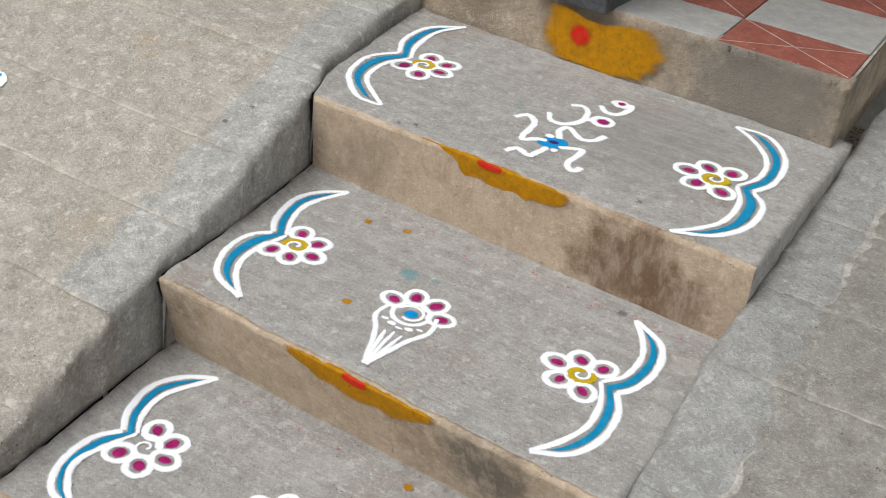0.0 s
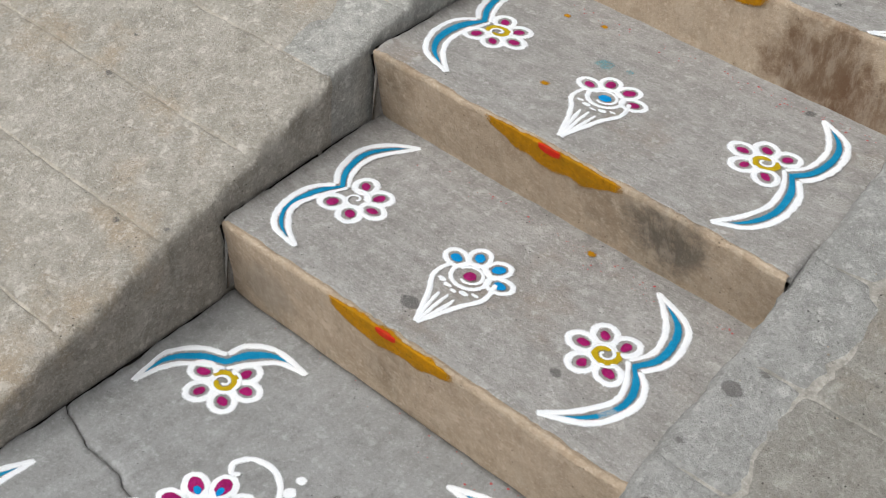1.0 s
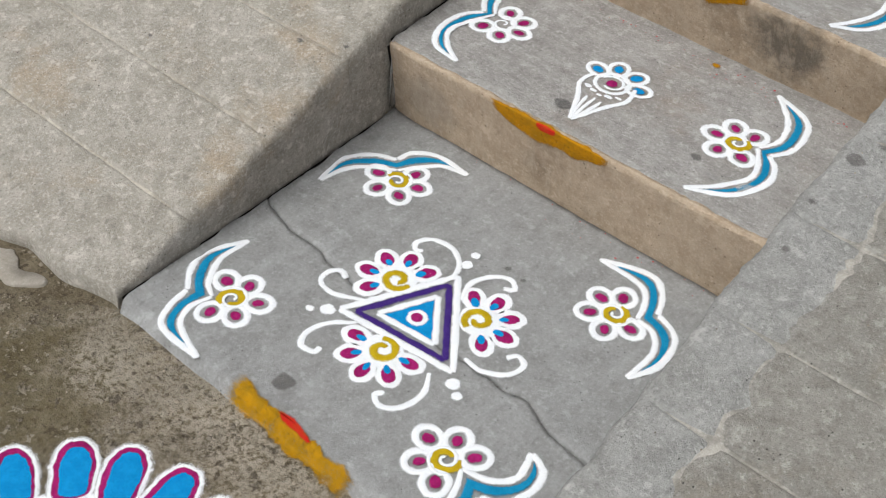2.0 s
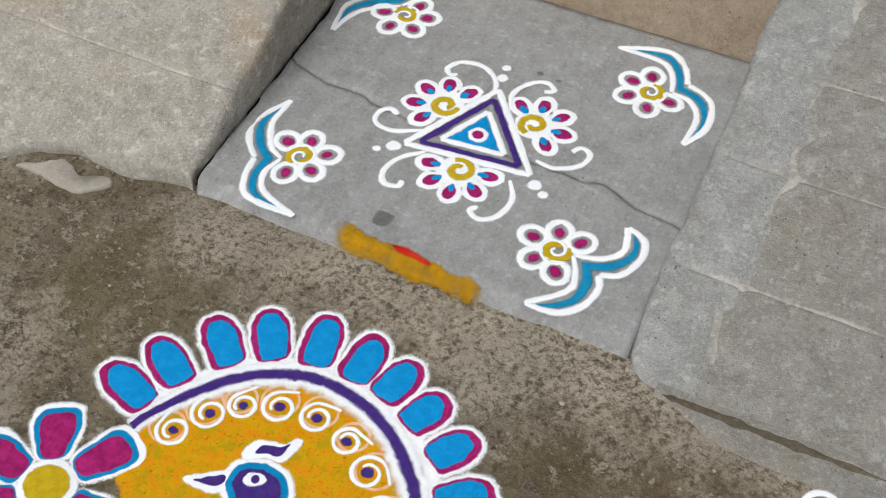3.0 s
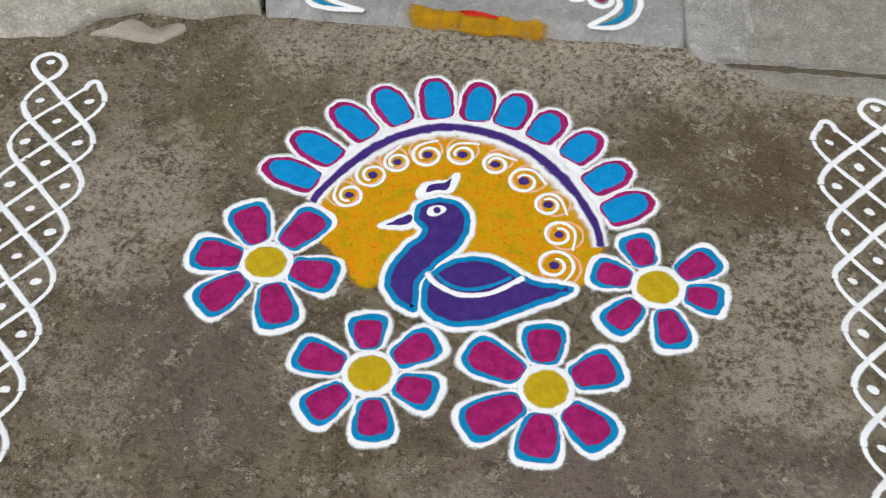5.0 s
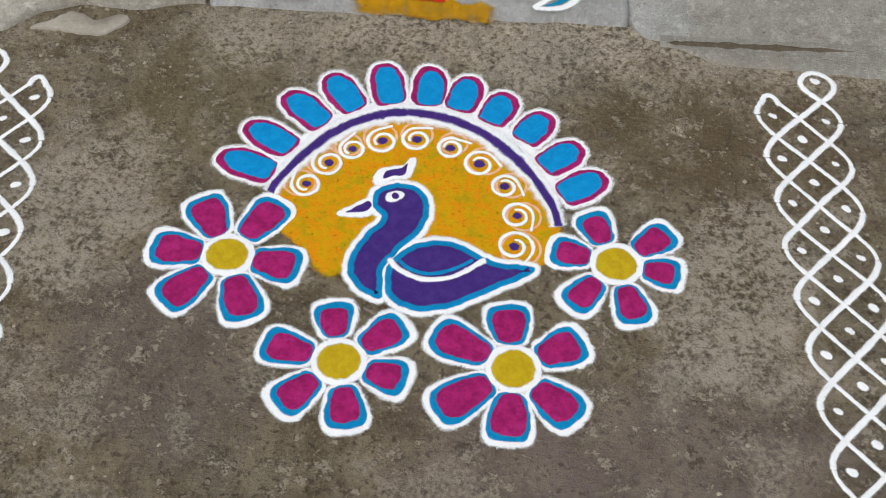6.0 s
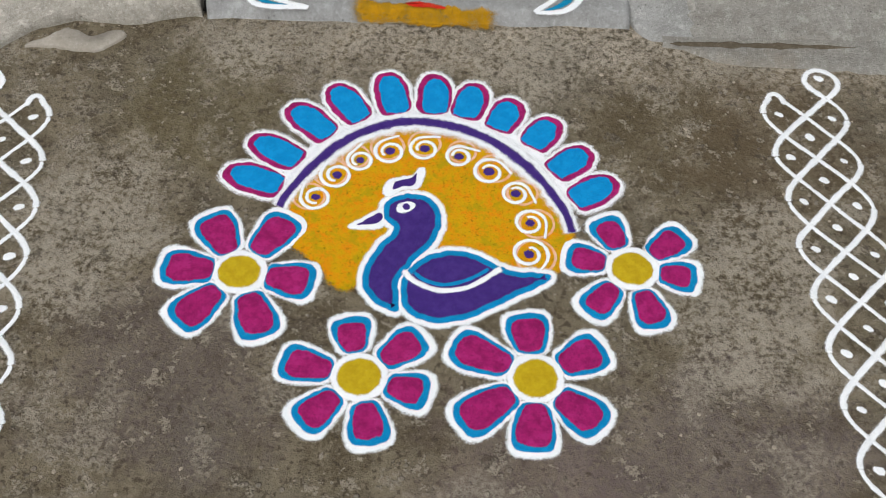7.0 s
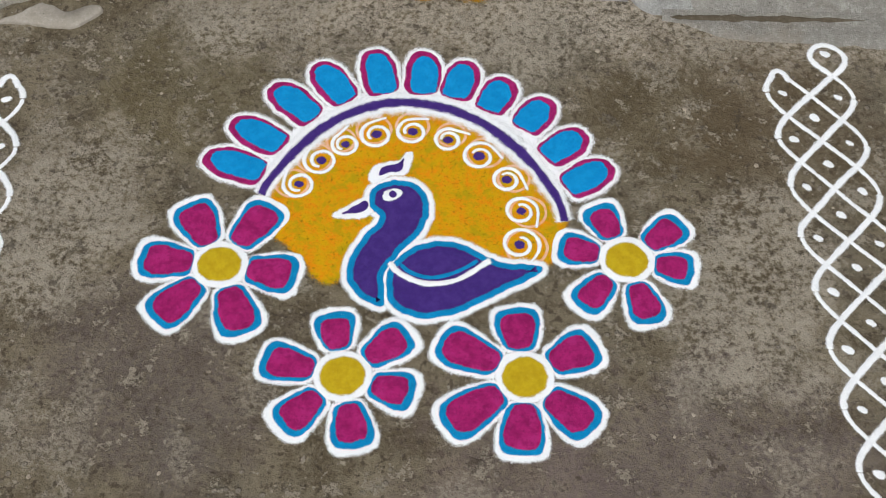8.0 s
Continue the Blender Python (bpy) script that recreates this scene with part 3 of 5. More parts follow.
STEPS = [  # base, nose (left and right), lower and upper height
    (0.748, 0.746, 0.712, 0.716, Z_LAND, Z_LOW, 1.22),
    (1.186, 1.168, 1.136, 1.112, Z_LOW, Z_MID, 1.70),
    (1.672, 1.640, 1.650, 1.626, Z_MID, Z_TOP, 2.30),
]
for k, (b0, b1, n0, n1, z0, z1, back) in enumerate(STEPS):
    step = holder("step", (0, 0, 0), "grey cement step with ochre-washed riser between two ramps", "step", "steps")
    base = lambda s, a=b0, b=b1: a + (b - a) * s
    nose = lambda s, a=n0, b=n1: a + (b - a) * s
    part("tread", tread(lambda s: nose(s) + 0.008, lambda s, y=back: y, z1, TREAD, 300 + 10 * k), step, "brushed grey cement tread")
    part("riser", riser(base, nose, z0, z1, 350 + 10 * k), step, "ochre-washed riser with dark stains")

# near-black sheets low in each step's left gap, painted in place of deep shade
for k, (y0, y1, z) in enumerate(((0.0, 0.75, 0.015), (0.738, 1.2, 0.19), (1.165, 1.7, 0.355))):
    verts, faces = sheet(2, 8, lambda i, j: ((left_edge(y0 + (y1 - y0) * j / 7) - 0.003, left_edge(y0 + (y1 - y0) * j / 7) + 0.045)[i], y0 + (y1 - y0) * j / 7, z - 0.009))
    part("joint_shade", mesh("joint_shade", verts, faces, JOINT_SHADE), landing)

# upright near-black sheets: shade of the gap at each riser's left end
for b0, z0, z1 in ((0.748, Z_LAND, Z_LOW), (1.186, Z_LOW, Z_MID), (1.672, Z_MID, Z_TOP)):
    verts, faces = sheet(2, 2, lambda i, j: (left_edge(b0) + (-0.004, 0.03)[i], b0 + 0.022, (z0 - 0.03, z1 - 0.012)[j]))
    part("joint_shade", mesh("joint_shade", verts, faces, JOINT_SHADE), landing)

# near-black ribbons against the ramp's side that stand in for the open joint's shade
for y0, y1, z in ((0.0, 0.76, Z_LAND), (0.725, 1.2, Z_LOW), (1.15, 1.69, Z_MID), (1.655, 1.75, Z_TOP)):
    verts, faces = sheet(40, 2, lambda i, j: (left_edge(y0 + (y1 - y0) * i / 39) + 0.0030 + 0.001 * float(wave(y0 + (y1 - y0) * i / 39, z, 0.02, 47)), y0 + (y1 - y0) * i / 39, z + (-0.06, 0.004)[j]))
    part("joint_shade", mesh("joint_shade", verts, faces, JOINT_SHADE), landing)
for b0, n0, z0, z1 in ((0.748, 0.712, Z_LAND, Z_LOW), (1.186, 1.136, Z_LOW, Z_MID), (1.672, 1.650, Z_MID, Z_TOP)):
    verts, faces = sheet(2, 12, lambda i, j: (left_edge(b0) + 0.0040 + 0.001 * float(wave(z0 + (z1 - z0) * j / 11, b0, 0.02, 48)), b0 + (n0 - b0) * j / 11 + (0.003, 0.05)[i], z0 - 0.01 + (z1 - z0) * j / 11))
    part("joint_shade", mesh("joint_shade", verts, faces, JOINT_SHADE), landing)

# ---- porch floor ----
floor = holder("floor", (0, 0, 0), "porch floor of worn red and grey tiles on a cement plinth", "floor", kind="structure")


def plinth_line(x):
    return 2.262 - 0.03 * (x - 0.3) + 0.006 * float(wave(x, 0, 0.08, 81))


def plinth_point(i, j):
    x = (-0.55 + 1.345 * i / 70) if i <= 70 else 0.795
    t = j / 14
    z = Z_TOP - 0.04 + (Z_FLOOR - 0.0015 - Z_TOP + 0.04) * min(1, t * 1.15)
    y = plinth_line(x) - 0.012 * max(0.0, 1 - abs(t - 0.2) * 4) + 0.006 * float(wave(x, z, 0.05, 82)) + (0.004 if t > 0.8 else 0.0) + (0.007 if t > 0.87 else 0.0) + (0.045 if t > 0.95 else 0.0)
    if i > 70:
        y += 1.6
    return (x, y, z)


verts, faces = sheet(72, 15, plinth_point)
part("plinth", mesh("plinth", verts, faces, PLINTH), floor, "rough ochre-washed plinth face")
verts, faces = sheet(2, 2, lambda i, j: ((-0.55, 0.79)[i], (2.295, 3.78)[j], Z_FLOOR - 0.006))
part("bedding", mesh("bedding", verts, faces, MORTAR), floor)


def tile(x0, x1, y0, y1, material):
    """A floor tile with softened edges."""
    e, h = 0.003, 0.012
    verts = []
    for z, o in ((-h, 0), (-0.0015, 0), (0, e)):
        verts += [(x0 + o, y0 + o, z), (x1 - o, y0 + o, z), (x1 - o, y1 - o, z), (x0 + o, y1 - o, z)]
    faces = [(8, 9, 10, 11)]
    for r in (0, 4):
        faces += [(r + i, r + (i + 1) % 4, r + 4 + (i + 1) % 4, r + 4 + i) for i in range(4)]
    return mesh("tile", verts, faces, material, False)


SIDE = 0.295
tiles = {m.name: [tile(0.002, SIDE - 0.002, 0.002, SIDE - 0.002, m), tile(0.002, SIDE - 0.002, 0.002, 0.195, m)] for m in (TILE_RED, TILE_GREY)}
line_mesh = {}
for short in (0, 1):
    d = 0.195 if short else SIDE
    bm_v, bm_f = [], []
    for (ax, ay), (bx, by) in (((0.004, 0.004), (SIDE - 0.004, d - 0.004)), ((0.004, d - 0.004), (SIDE - 0.004, 0.004))):
        v = Vector((bx - ax, by - ay, 0)).normalized()
        n = Vector((-v.y, v.x, 0)) * 0.0016
        k = len(bm_v)
        bm_v += [(ax - n.x, ay - n.y, 0.0004), (bx - n.x, by - n.y, 0.0004), (bx + n.x, by + n.y, 0.0004 + 0.0002 * (k > 0)), (ax + n.x, ay + n.y, 0.0004 + 0.0002 * (k > 0))]
        bm_f.append((k, k + 1, k + 2, k + 3))
    line_mesh[short] = mesh("scored_line", bm_v, bm_f, MORTAR, False)
for i in range(-4, 1):
    for j in range(0, 6):
        material = TILE_RED if (i + j) % 2 == 0 else TILE_GREY
        t = new("tile", tiles[material.name][1 if j == 0 else 0])
        t.parent = floor
        t.matrix_world = pose(0.490 + i * SIDE, 2.268 + (0.0 if j == 0 else 0.20 + (j - 1) * SIDE), Z_FLOOR, 0, 0, 0)
        if material is TILE_RED:
            part("scored_line", line_mesh[1 if j == 0 else 0], t, "pale scored cross")


def pillar():
    """Square dark stone post standing at the edge of the porch."""
    bm = bmesh.new()
    bmesh.ops.create_cube(bm, size=1)
    for v in bm.verts:
        v.co = Vector((v.co.x * 0.19, v.co.y * 0.15, (v.co.z + 0.5) * 1.1))
    bmesh.ops.bevel(bm, geom=list(bm.edges), offset=0.007, segments=3, affect="EDGES", profile=0.6)
    me = bpy.data.meshes.new("pillar")
    bm.to_mesh(me)
    bm.free()
    me.materials.append(DARK_STONE)
    return tagged(new("pillar", me), "dark grey polished stone pillar at the porch edge", "pillar")


pillar().matrix_world = pose(0.150, 2.300, Z_FLOOR - 0.006, 0, 0, -3)

# ---- wall of the house, which closes the place behind the porch ----
# the slab overhead is unseen, added to shade the plinth and top tread
for name, x0, x1, y0, y1, z0, z1 in (("wall_north", -5, 5, 3.8, 4.02, -0.2, 3.2), ("ceiling", -5, 5, 2.15, 3.8, 2.9, 3.05)):
    bm = bmesh.new()
    bmesh.ops.create_cube(bm, size=1)
    for v in bm.verts:
        v.co = Vector((x0 if v.co.x < 0 else x1, y0 if v.co.y < 0 else y1, z0 if v.co.z < 0 else z1))
    me = bpy.data.meshes.new(name)
    bm.to_mesh(me)
    bm.free()
    me.materials.append(WALL)
    tagged(new(name, me), "plain plastered house wall" if name != "ceiling" else "plain unseen slab over the porch, added to shade the plinth", name.split("_")[0], kind="structure")


# ---- powder drawings: small motifs ----
def toward(a, b, f):
    return (a[0] + (b[0] - a[0]) * f, a[1] + (b[1] - a[1]) * f)


def small_flower(thing, f, gate, r, yellow=True, petals=5):
    """Looped petals round a spiral heart, with a gap towards gate, where the leaves join."""
    open_at = math.atan2(gate[1] - f[1], gate[0] - f[0])
    for k in range(petals):
        a = open_at + 2 * math.pi * (k + 1) / (petals + 1) + 0.08 * math.sin(5.1 * k + 40 * f[0])
        q = 0.70 * r * (1 + 0.07 * math.sin(3.3 * k + 60 * f[1]))
        c = (f[0] + q * math.cos(a), f[1] + q * math.sin(a))
        petal = stroke("petal", ring(*c, 0.37 * r, 0.32 * r, a), 0.0112, WHITE, thing, closed=True, z=0.0008)
        area("petal_heart", ring(*toward(f, c, 0.98), 0.175 * r, 0.125 * r, a + 0.3, 8), MAGENTA, petal, z=0.0005, rim=0.003, label="magenta petal heart")
    if yellow:
        stroke("heart", spiral(*f, 0.22 * r, 0.36 * r, open_at + 1.2, 0.95), 0.0135, YELLOW, thing, z=0.0010, taper=(0.9, 0.9), label="yellow curled heart")
    stroke("spiral_line", spiral(*f, 0.04 * r, 0.50 * r, open_at + 2.4, 1.55), 0.0052, WHITE, thing, z=0.0022, taper=(1, 1))


def leaf_pair(where, z, r, yellow, cusp, root, heart, sides):
    """Two curved leaves in white outline with a blue band, and a small flower in their fork; sides: tip, outer bends, inner bends."""
    thing = holder("leaf_sprig_rangoli", (*cusp, z), "white and blue powder leaves with magenta flower on " + where, "rangoli", "leaf sprigs on the steps")

    def even(points, count=17):
        line = curve(points, 0.003)
        d = np.concatenate([[0], np.cumsum(np.linalg.norm(np.diff(line, axis=0), axis=1))])
        at = np.linspace(0, d[-1], count)
        return np.stack([np.interp(at, d, line[:, 0]), np.interp(at, d, line[:, 1])], 1)

    for tip, outer_bends, inner_bends in sides:
        outer, inner = even([cusp, *outer_bends, tip]), even([root, *inner_bends, tip])
        leaf = stroke("leaf_outline", outer, 0.0118, WHITE, thing, z=0.0009, taper=(0.9, 0.8))
        stroke("inner_line", inner, 0.0108, WHITE, leaf, z=0.0009, taper=(0.7, 0.9))
        n = len(outer) - 2
        swell = [math.sin(math.pi * min(1.0, 0.35 + 0.65 * k / (n - 1))) ** 0.6 for k in range(n)]
        middle = [0.46 + 0.07 * float(wave(k * 0.11, cusp[0], 0.5, 77)) for k in range(n)]
        verts, dens = [], []
        for k in range(n):
            half = 0.05 + 0.13 * swell[k]
            for f, d in ((-1.5, 0.0), (-1.0, 0.6), (-0.55, 1.0), (0.55, 1.0), (1.0, 0.6), (1.5, 0.0)):
                q = toward(outer[k], inner[k], middle[k] + f * half)
                verts.append((q[0] - cusp[0], q[1] - cusp[1], 0.0004 + 0.0006 * d))
                dens.append(d if k < n - 1 else 0.3 * d)
        faces = [(6 * k + i, 6 * k + i + 1, 6 * k + i + 7, 6 * k + i + 6) for k in range(n - 1) for i in range(5)]
        if (outer[3][0] - cusp[0]) * (inner[3][1] - cusp[1]) - (outer[3][1] - cusp[1]) * (inner[3][0] - cusp[0]) > 0:
            faces = [f[::-1] for f in faces]
        part("blue_band", mesh("blue_band", verts, faces, LEAF_BLUE, True, dens), leaf, "blue powder band")
    small_flower(thing, heart, cusp, r, yellow)
    return thing


leaf_pair("the top tread", Z_TOP + 0.0006, 0.072, True, (-0.141, 1.985), (-0.105, 1.976), (-0.06, 1.963), (
    ((-0.115, 2.247), [(-0.178, 2.065), (-0.176, 2.173)], [(-0.135, 2.051), (-0.146, 2.163)]),
    ((-0.011, 1.715), [(-0.177, 1.912), (-0.154, 1.805), (-0.075, 1.72)], [(-0.129, 1.904), (-0.11, 1.808)])))
leaf_pair("the top tread", Z_TOP + 0.0006, 0.072, True, (0.727, 1.908), (0.694, 1.91), (0.648, 1.905), (
    ((0.601, 2.185), [(0.75, 1.979), (0.736, 2.098), (0.676, 2.183)], [(0.718, 1.981), (0.705, 2.068), (0.657, 2.138)]),
    ((0.654, 1.646), [(0.762, 1.86), (0.764, 1.767), (0.726, 1.689)], [(0.72, 1.845), (0.721, 1.755), (0.692, 1.693)])))
leaf_pair("the middle tread", Z_MID + 0.0006, 0.064, True, (-0.034, 1.399), (-0.007, 1.407), (0.029, 1.389), (
    ((-0.017, 1.631), [(-0.065, 1.45), (-0.081, 1.536), (-0.059, 1.592)], [(-0.038, 1.466), (-0.049, 1.537)]),
    ((0.061, 1.186), [(-0.062, 1.36), (-0.059, 1.287), (-0.017, 1.217)], [(-0.02, 1.316), (-0.0, 1.249)])))
leaf_pair("the middle tread", Z_MID + 0.0006, 0.064, True, (0.707, 1.374), (0.673, 1.385), (0.636, 1.38), (
    ((0.648, 1.597), [(0.729, 1.41), (0.737, 1.482), (0.715, 1.554)], [(0.699, 1.426), (0.702, 1.494), (0.68, 1.551)]),
    ((0.655, 1.151), [(0.731, 1.323), (0.735, 1.251), (0.711, 1.187)], [(0.696, 1.331), (0.703, 1.265), (0.684, 1.202)])))
leaf_pair("the lowest tread", Z_LOW + 0.0006, 0.064, False, (0.014, 0.944), (0.037, 0.953), (0.072, 0.937), (
    ((0.044, 1.152), [(-0.016, 0.986), (-0.032, 1.058), (-0.006, 1.116)], [(0.009, 0.997), (0.002, 1.062)]),
    ((0.094, 0.761), [(-0.012, 0.904), (-0.011, 0.834), (0.026, 0.776)], [(0.019, 0.902), (0.009, 0.841), (0.042, 0.794)])))
leaf_pair("the lowest tread", Z_LOW + 0.0006, 0.064, True, (0.695, 0.938), (0.667, 0.946), (0.631, 0.931), (
    ((0.612, 1.127), [(0.717, 0.98), (0.717, 1.031), (0.692, 1.09)], [(0.686, 0.99), (0.676, 1.046), (0.647, 1.09)]),
    ((0.627, 0.747), [(0.722, 0.909), (0.73, 0.857), (0.7, 0.789)], [(0.697, 0.888), (0.698, 0.846), (0.667, 0.791)])))
leaf_pair("the landing", Z_LAND + 0.0006, 0.064, True, (0.07, 0.622), (0.093, 0.597), (0.116, 0.572), (
    ((0.005, 0.466), [(0.024, 0.599), (-0.01, 0.544)], [(0.047, 0.567), (0.017, 0.528)]),
    ((0.204, 0.685), [(0.079, 0.662), (0.125, 0.69)], [(0.12, 0.638), (0.151, 0.672)])))
leaf_pair("the landing", Z_LAND + 0.0006, 0.064, True, (0.056, 0.09), (0.1, 0.109), (0.129, 0.13), (
    ((0.038, 0.251), [(0.021, 0.128), (0.006, 0.177)], [(0.068, 0.129), (0.038, 0.182)]),
    ((0.191, -0.002), [(0.065, 0.043), (0.095, 0.003)], [(0.091, 0.065), (0.115, 0.026)])))
leaf_pair("the landing", Z_LAND + 0.0006, 0.064, True, (0.697, 0.623), (0.675, 0.589), (0.637, 0.572), (
    ((0.537, 0.671), [(0.671, 0.677), (0.628, 0.702)], [(0.659, 0.639), (0.626, 0.667)]),
    ((0.737, 0.461), [(0.729, 0.612), (0.755, 0.585), (0.763, 0.521)], [(0.714, 0.579), (0.74, 0.537)])))
leaf_pair("the landing", Z_LAND + 0.0006, 0.064, True, (0.708, 0.105), (0.654, 0.128), (0.624, 0.125), (
    ((0.717, 0.227), [(0.74, 0.122), (0.759, 0.165), (0.752, 0.208)], [(0.7, 0.141), (0.727, 0.173)]),
    ((0.62, -0.002), [(0.718, 0.077), (0.707, 0.034), (0.674, 0.003)], [(0.672, 0.092), (0.673, 0.052)])))


def cone_flower(tip, f, z, where, petal_fill, heart_fill):
    """A bud: round flower on a striped cone that narrows to its tip."""
    thing = holder("bud_rangoli", (*f, z), "white powder bud with a striped cone on " + where, "rangoli", "buds on the steps")
    d = math.dist(tip, f)
    ux, uy = (f[0] - tip[0]) / d, (f[1] - tip[1]) / d
    at = lambda u, v: (f[0] + ux * u - uy * v, f[1] + uy * u + ux * v)
    up = math.atan2(uy, ux)
    for k in range(4):
        a = up + (k - 1.5) * 0.80 - 0.12
        c = (f[0] + 0.054 * math.cos(a), f[1] + 0.054 * math.sin(a))
        petal = stroke("petal", ring(*c, 0.024, 0.019, a), 0.0095, WHITE, thing, closed=True, z=0.0008)
        area("petal_heart", ring(*c, 0.0115, 0.0085, a, 8), petal_fill, petal, z=0.0005, rim=0.003, label="coloured petal heart")
    stroke("ring_line", ring(*f, 0.034, 0.034), 0.0085, WHITE, thing, closed=True, z=0.0010)
    area("heart", ring(*f, 0.012, 0.011), heart_fill, thing, z=0.0014, rim=0.003, label="round coloured heart")
    stroke("spiral_line", spiral(*f, 0.018, 0.026, up + 2.6, 0.8), 0.006, WHITE, thing, z=0.0008)
    for side in (-1, 1):
        stroke("cone_line", [at(0.012, 0.046 * side), at(-0.035, 0.052 * side), at(-0.08, 0.030 * side), at(-d, 0.0)], 0.0095, WHITE, thing, z=0.0008, taper=(0.8, 1))
        stroke("stripe", [at(-0.068, 0.016 * side), at(-0.10, 0.012 * side), at(-d + 0.01, 0.003 * side)], 0.007, WHITE, thing, z=0.0008, taper=(0.6, 1))
    stroke("stripe", [at(-0.064, 0.0), at(-0.1, 0.001), at(-d + 0.004, 0.0)], 0.007, WHITE, thing, z=0.0009, taper=(0.6, 1))
    for k in range(5):
        v = (k - 2) * 0.017
        area("dot", ring(*at(-0.046 - 0.004 * math.cos(k - 2) + 0.25 * abs(v), v), 0.0075, 0.004, up + math.pi / 2, 8), WHITE, thing, z=0.0008, rim=0.003)
    return thing


cone_flower((0.337, 1.170), (0.320, 1.342), Z_MID + 0.0006, "the middle tread", MAGENTA, BLUE)
cone_flower((0.366, 0.768), (0.357, 0.922), Z_LOW + 0.0006, "the lowest tread", BLUE, MAGENTA)

# curling signs in the middle of the top tread
signs = holder("sign_rangoli", (0.335, 1.818, Z_TOP + 0.0006), "curling white powder signs with blue heart on the top tread", "rangoli")
for pts in ([(0.219, 1.870), (0.237, 1.900), (0.266, 1.872), (0.277, 1.791), (0.303, 1.810), (0.322, 1.818)],
            [(0.339, 1.842), (0.320, 1.881), (0.331, 1.906), (0.370, 1.876), (0.395, 1.890), (0.405, 1.925)],
            [(0.280, 1.715), (0.292, 1.744), (0.324, 1.732), (0.332, 1.759), (0.336, 1.790)],
            [(0.353, 1.807), (0.396, 1.828), (0.398, 1.757), (0.418, 1.734), (0.429, 1.758)],
            [(0.264, 1.946), (0.285, 1.913), (0.315, 1.917), (0.335, 1.959), (0.326, 2.008), (0.306, 2.028), (0.281, 2.015)],
            [(0.334, 1.970), (0.350, 1.978)],
            [(0.333, 2.063), (0.355, 2.038), (0.381, 2.048), (0.390, 2.089), (0.383, 2.115)]):
    stroke("curl", pts, 0.0135, WHITE, signs, z=0.0009, taper=(0.9, 1.0))
stroke("ring_line", ring(0.371, 1.987, 0.021, 0.021), 0.012, WHITE, signs, closed=True, z=0.0009)
area("ring_heart", ring(0.371, 1.987, 0.012, 0.012), MAGENTA, signs, z=0.0008, rim=0.003, label="magenta dot")
area("dot", ring(0.364, 2.102, 0.022, 0.018), WHITE, signs, z=0.0008)
area("dot_heart", ring(0.364, 2.104, 0.009, 0.008), MAGENTA, signs, z=0.0020, rim=0.003, label="magenta dot")
area("blue_heart", ring(0.335, 1.818, 0.031, 0.024, 0.6), BLUE, signs, z=0.0007, label="blue powder heart")
area("heart", ring(0.337, 1.820, 0.010, 0.008), PURPLE, signs, z=0.0016, rim=0.003, label="dark purple dot")
for q in ((0.318, 1.842), (0.352, 1.788)):
    area("dot", ring(*q, 0.008, 0.008), WHITE, signs, z=0.0014, rim=0.003)


# ---- triangle rangoli on the landing ----
tri = holder("triangle_rangoli", (0.393, 0.315, Z_LAND + 0.0006), "purple and blue powder triangle with half flowers on the landing", "rangoli")
T = [(0.300, 0.256), (0.379, 0.427), (0.496, 0.277)]
mid = (sum(p[0] for p in T) / 3, sum(p[1] for p in T) / 3)


def edges(name, scale, width, material, z, parent=None):
    pts = [toward(mid, p, scale) for p in T]
    for k in range(3):
        a, b = pts[k], pts[(k + 1) % 3]
        stroke(name, [a, toward(a, b, 0.33), toward(a, b, 0.66), b], width, material, parent or tri, z=z, taper=(0.85, 0.85))


edges("outer_line", 1.22, 0.013, WHITE, 0.0012)
edges("purple_side", 0.96, 0.0115, PURPLE, 0.0008)
edges("inner_line", 0.62, 0.011, WHITE, 0.0012)
small = [toward(mid, p, 0.50) for p in T]
area("blue_field", [q for k in range(3) for q in [toward(small[k], small[(k + 1) % 3], s / 10) for s in range(10)]], BLUE, tri, smooth=False, z=0.0006, label="blue triangular field")
area("dot", ring(*mid, 0.019, 0.019), WHITE, tri, z=0.0016)
area("dot_heart", ring(*mid, 0.010, 0.010), MAGENTA, tri, z=0.0026, rim=0.003, label="magenta dot")
for f, turn in (((0.303, 0.367), 0.0), ((0.474, 0.390), 0.1), ((0.399, 0.223), 0.05)):
    out = math.atan2(f[1] - mid[1], f[0] - mid[0]) + turn
    for k in range(5):
        a = out + (k - 2) * 0.80
        c = (f[0] + 0.053 * math.cos(a), f[1] + 0.053 * math.sin(a))
        petal = area("petal", ring(*c, 0.030, 0.0225, a), WHITE, tri, z=0.0006, height=0.0014)
        area("petal_heart", ring(*toward(f, c, 1.06), 0.0165, 0.0115, a, 8), MAGENTA, petal, z=0.0018, rim=0.003, label="magenta petal heart")
        area("petal_tip", ring(*toward(f, c, 0.84), 0.0095, 0.0055, a, 8), BLUE, petal, z=0.0028, rim=0.003, label="blue petal tip")
    area("half_disc", ring(*f, 0.036, 0.036), WHITE, tri, z=0.0010, height=0.0014)
    stroke("heart", spiral(*f, 0.008, 0.027, out + 2.8, 1.15), 0.0125, YELLOW, tri, z=0.0022, taper=(0.8, 0.8), label="yellow spiral heart")
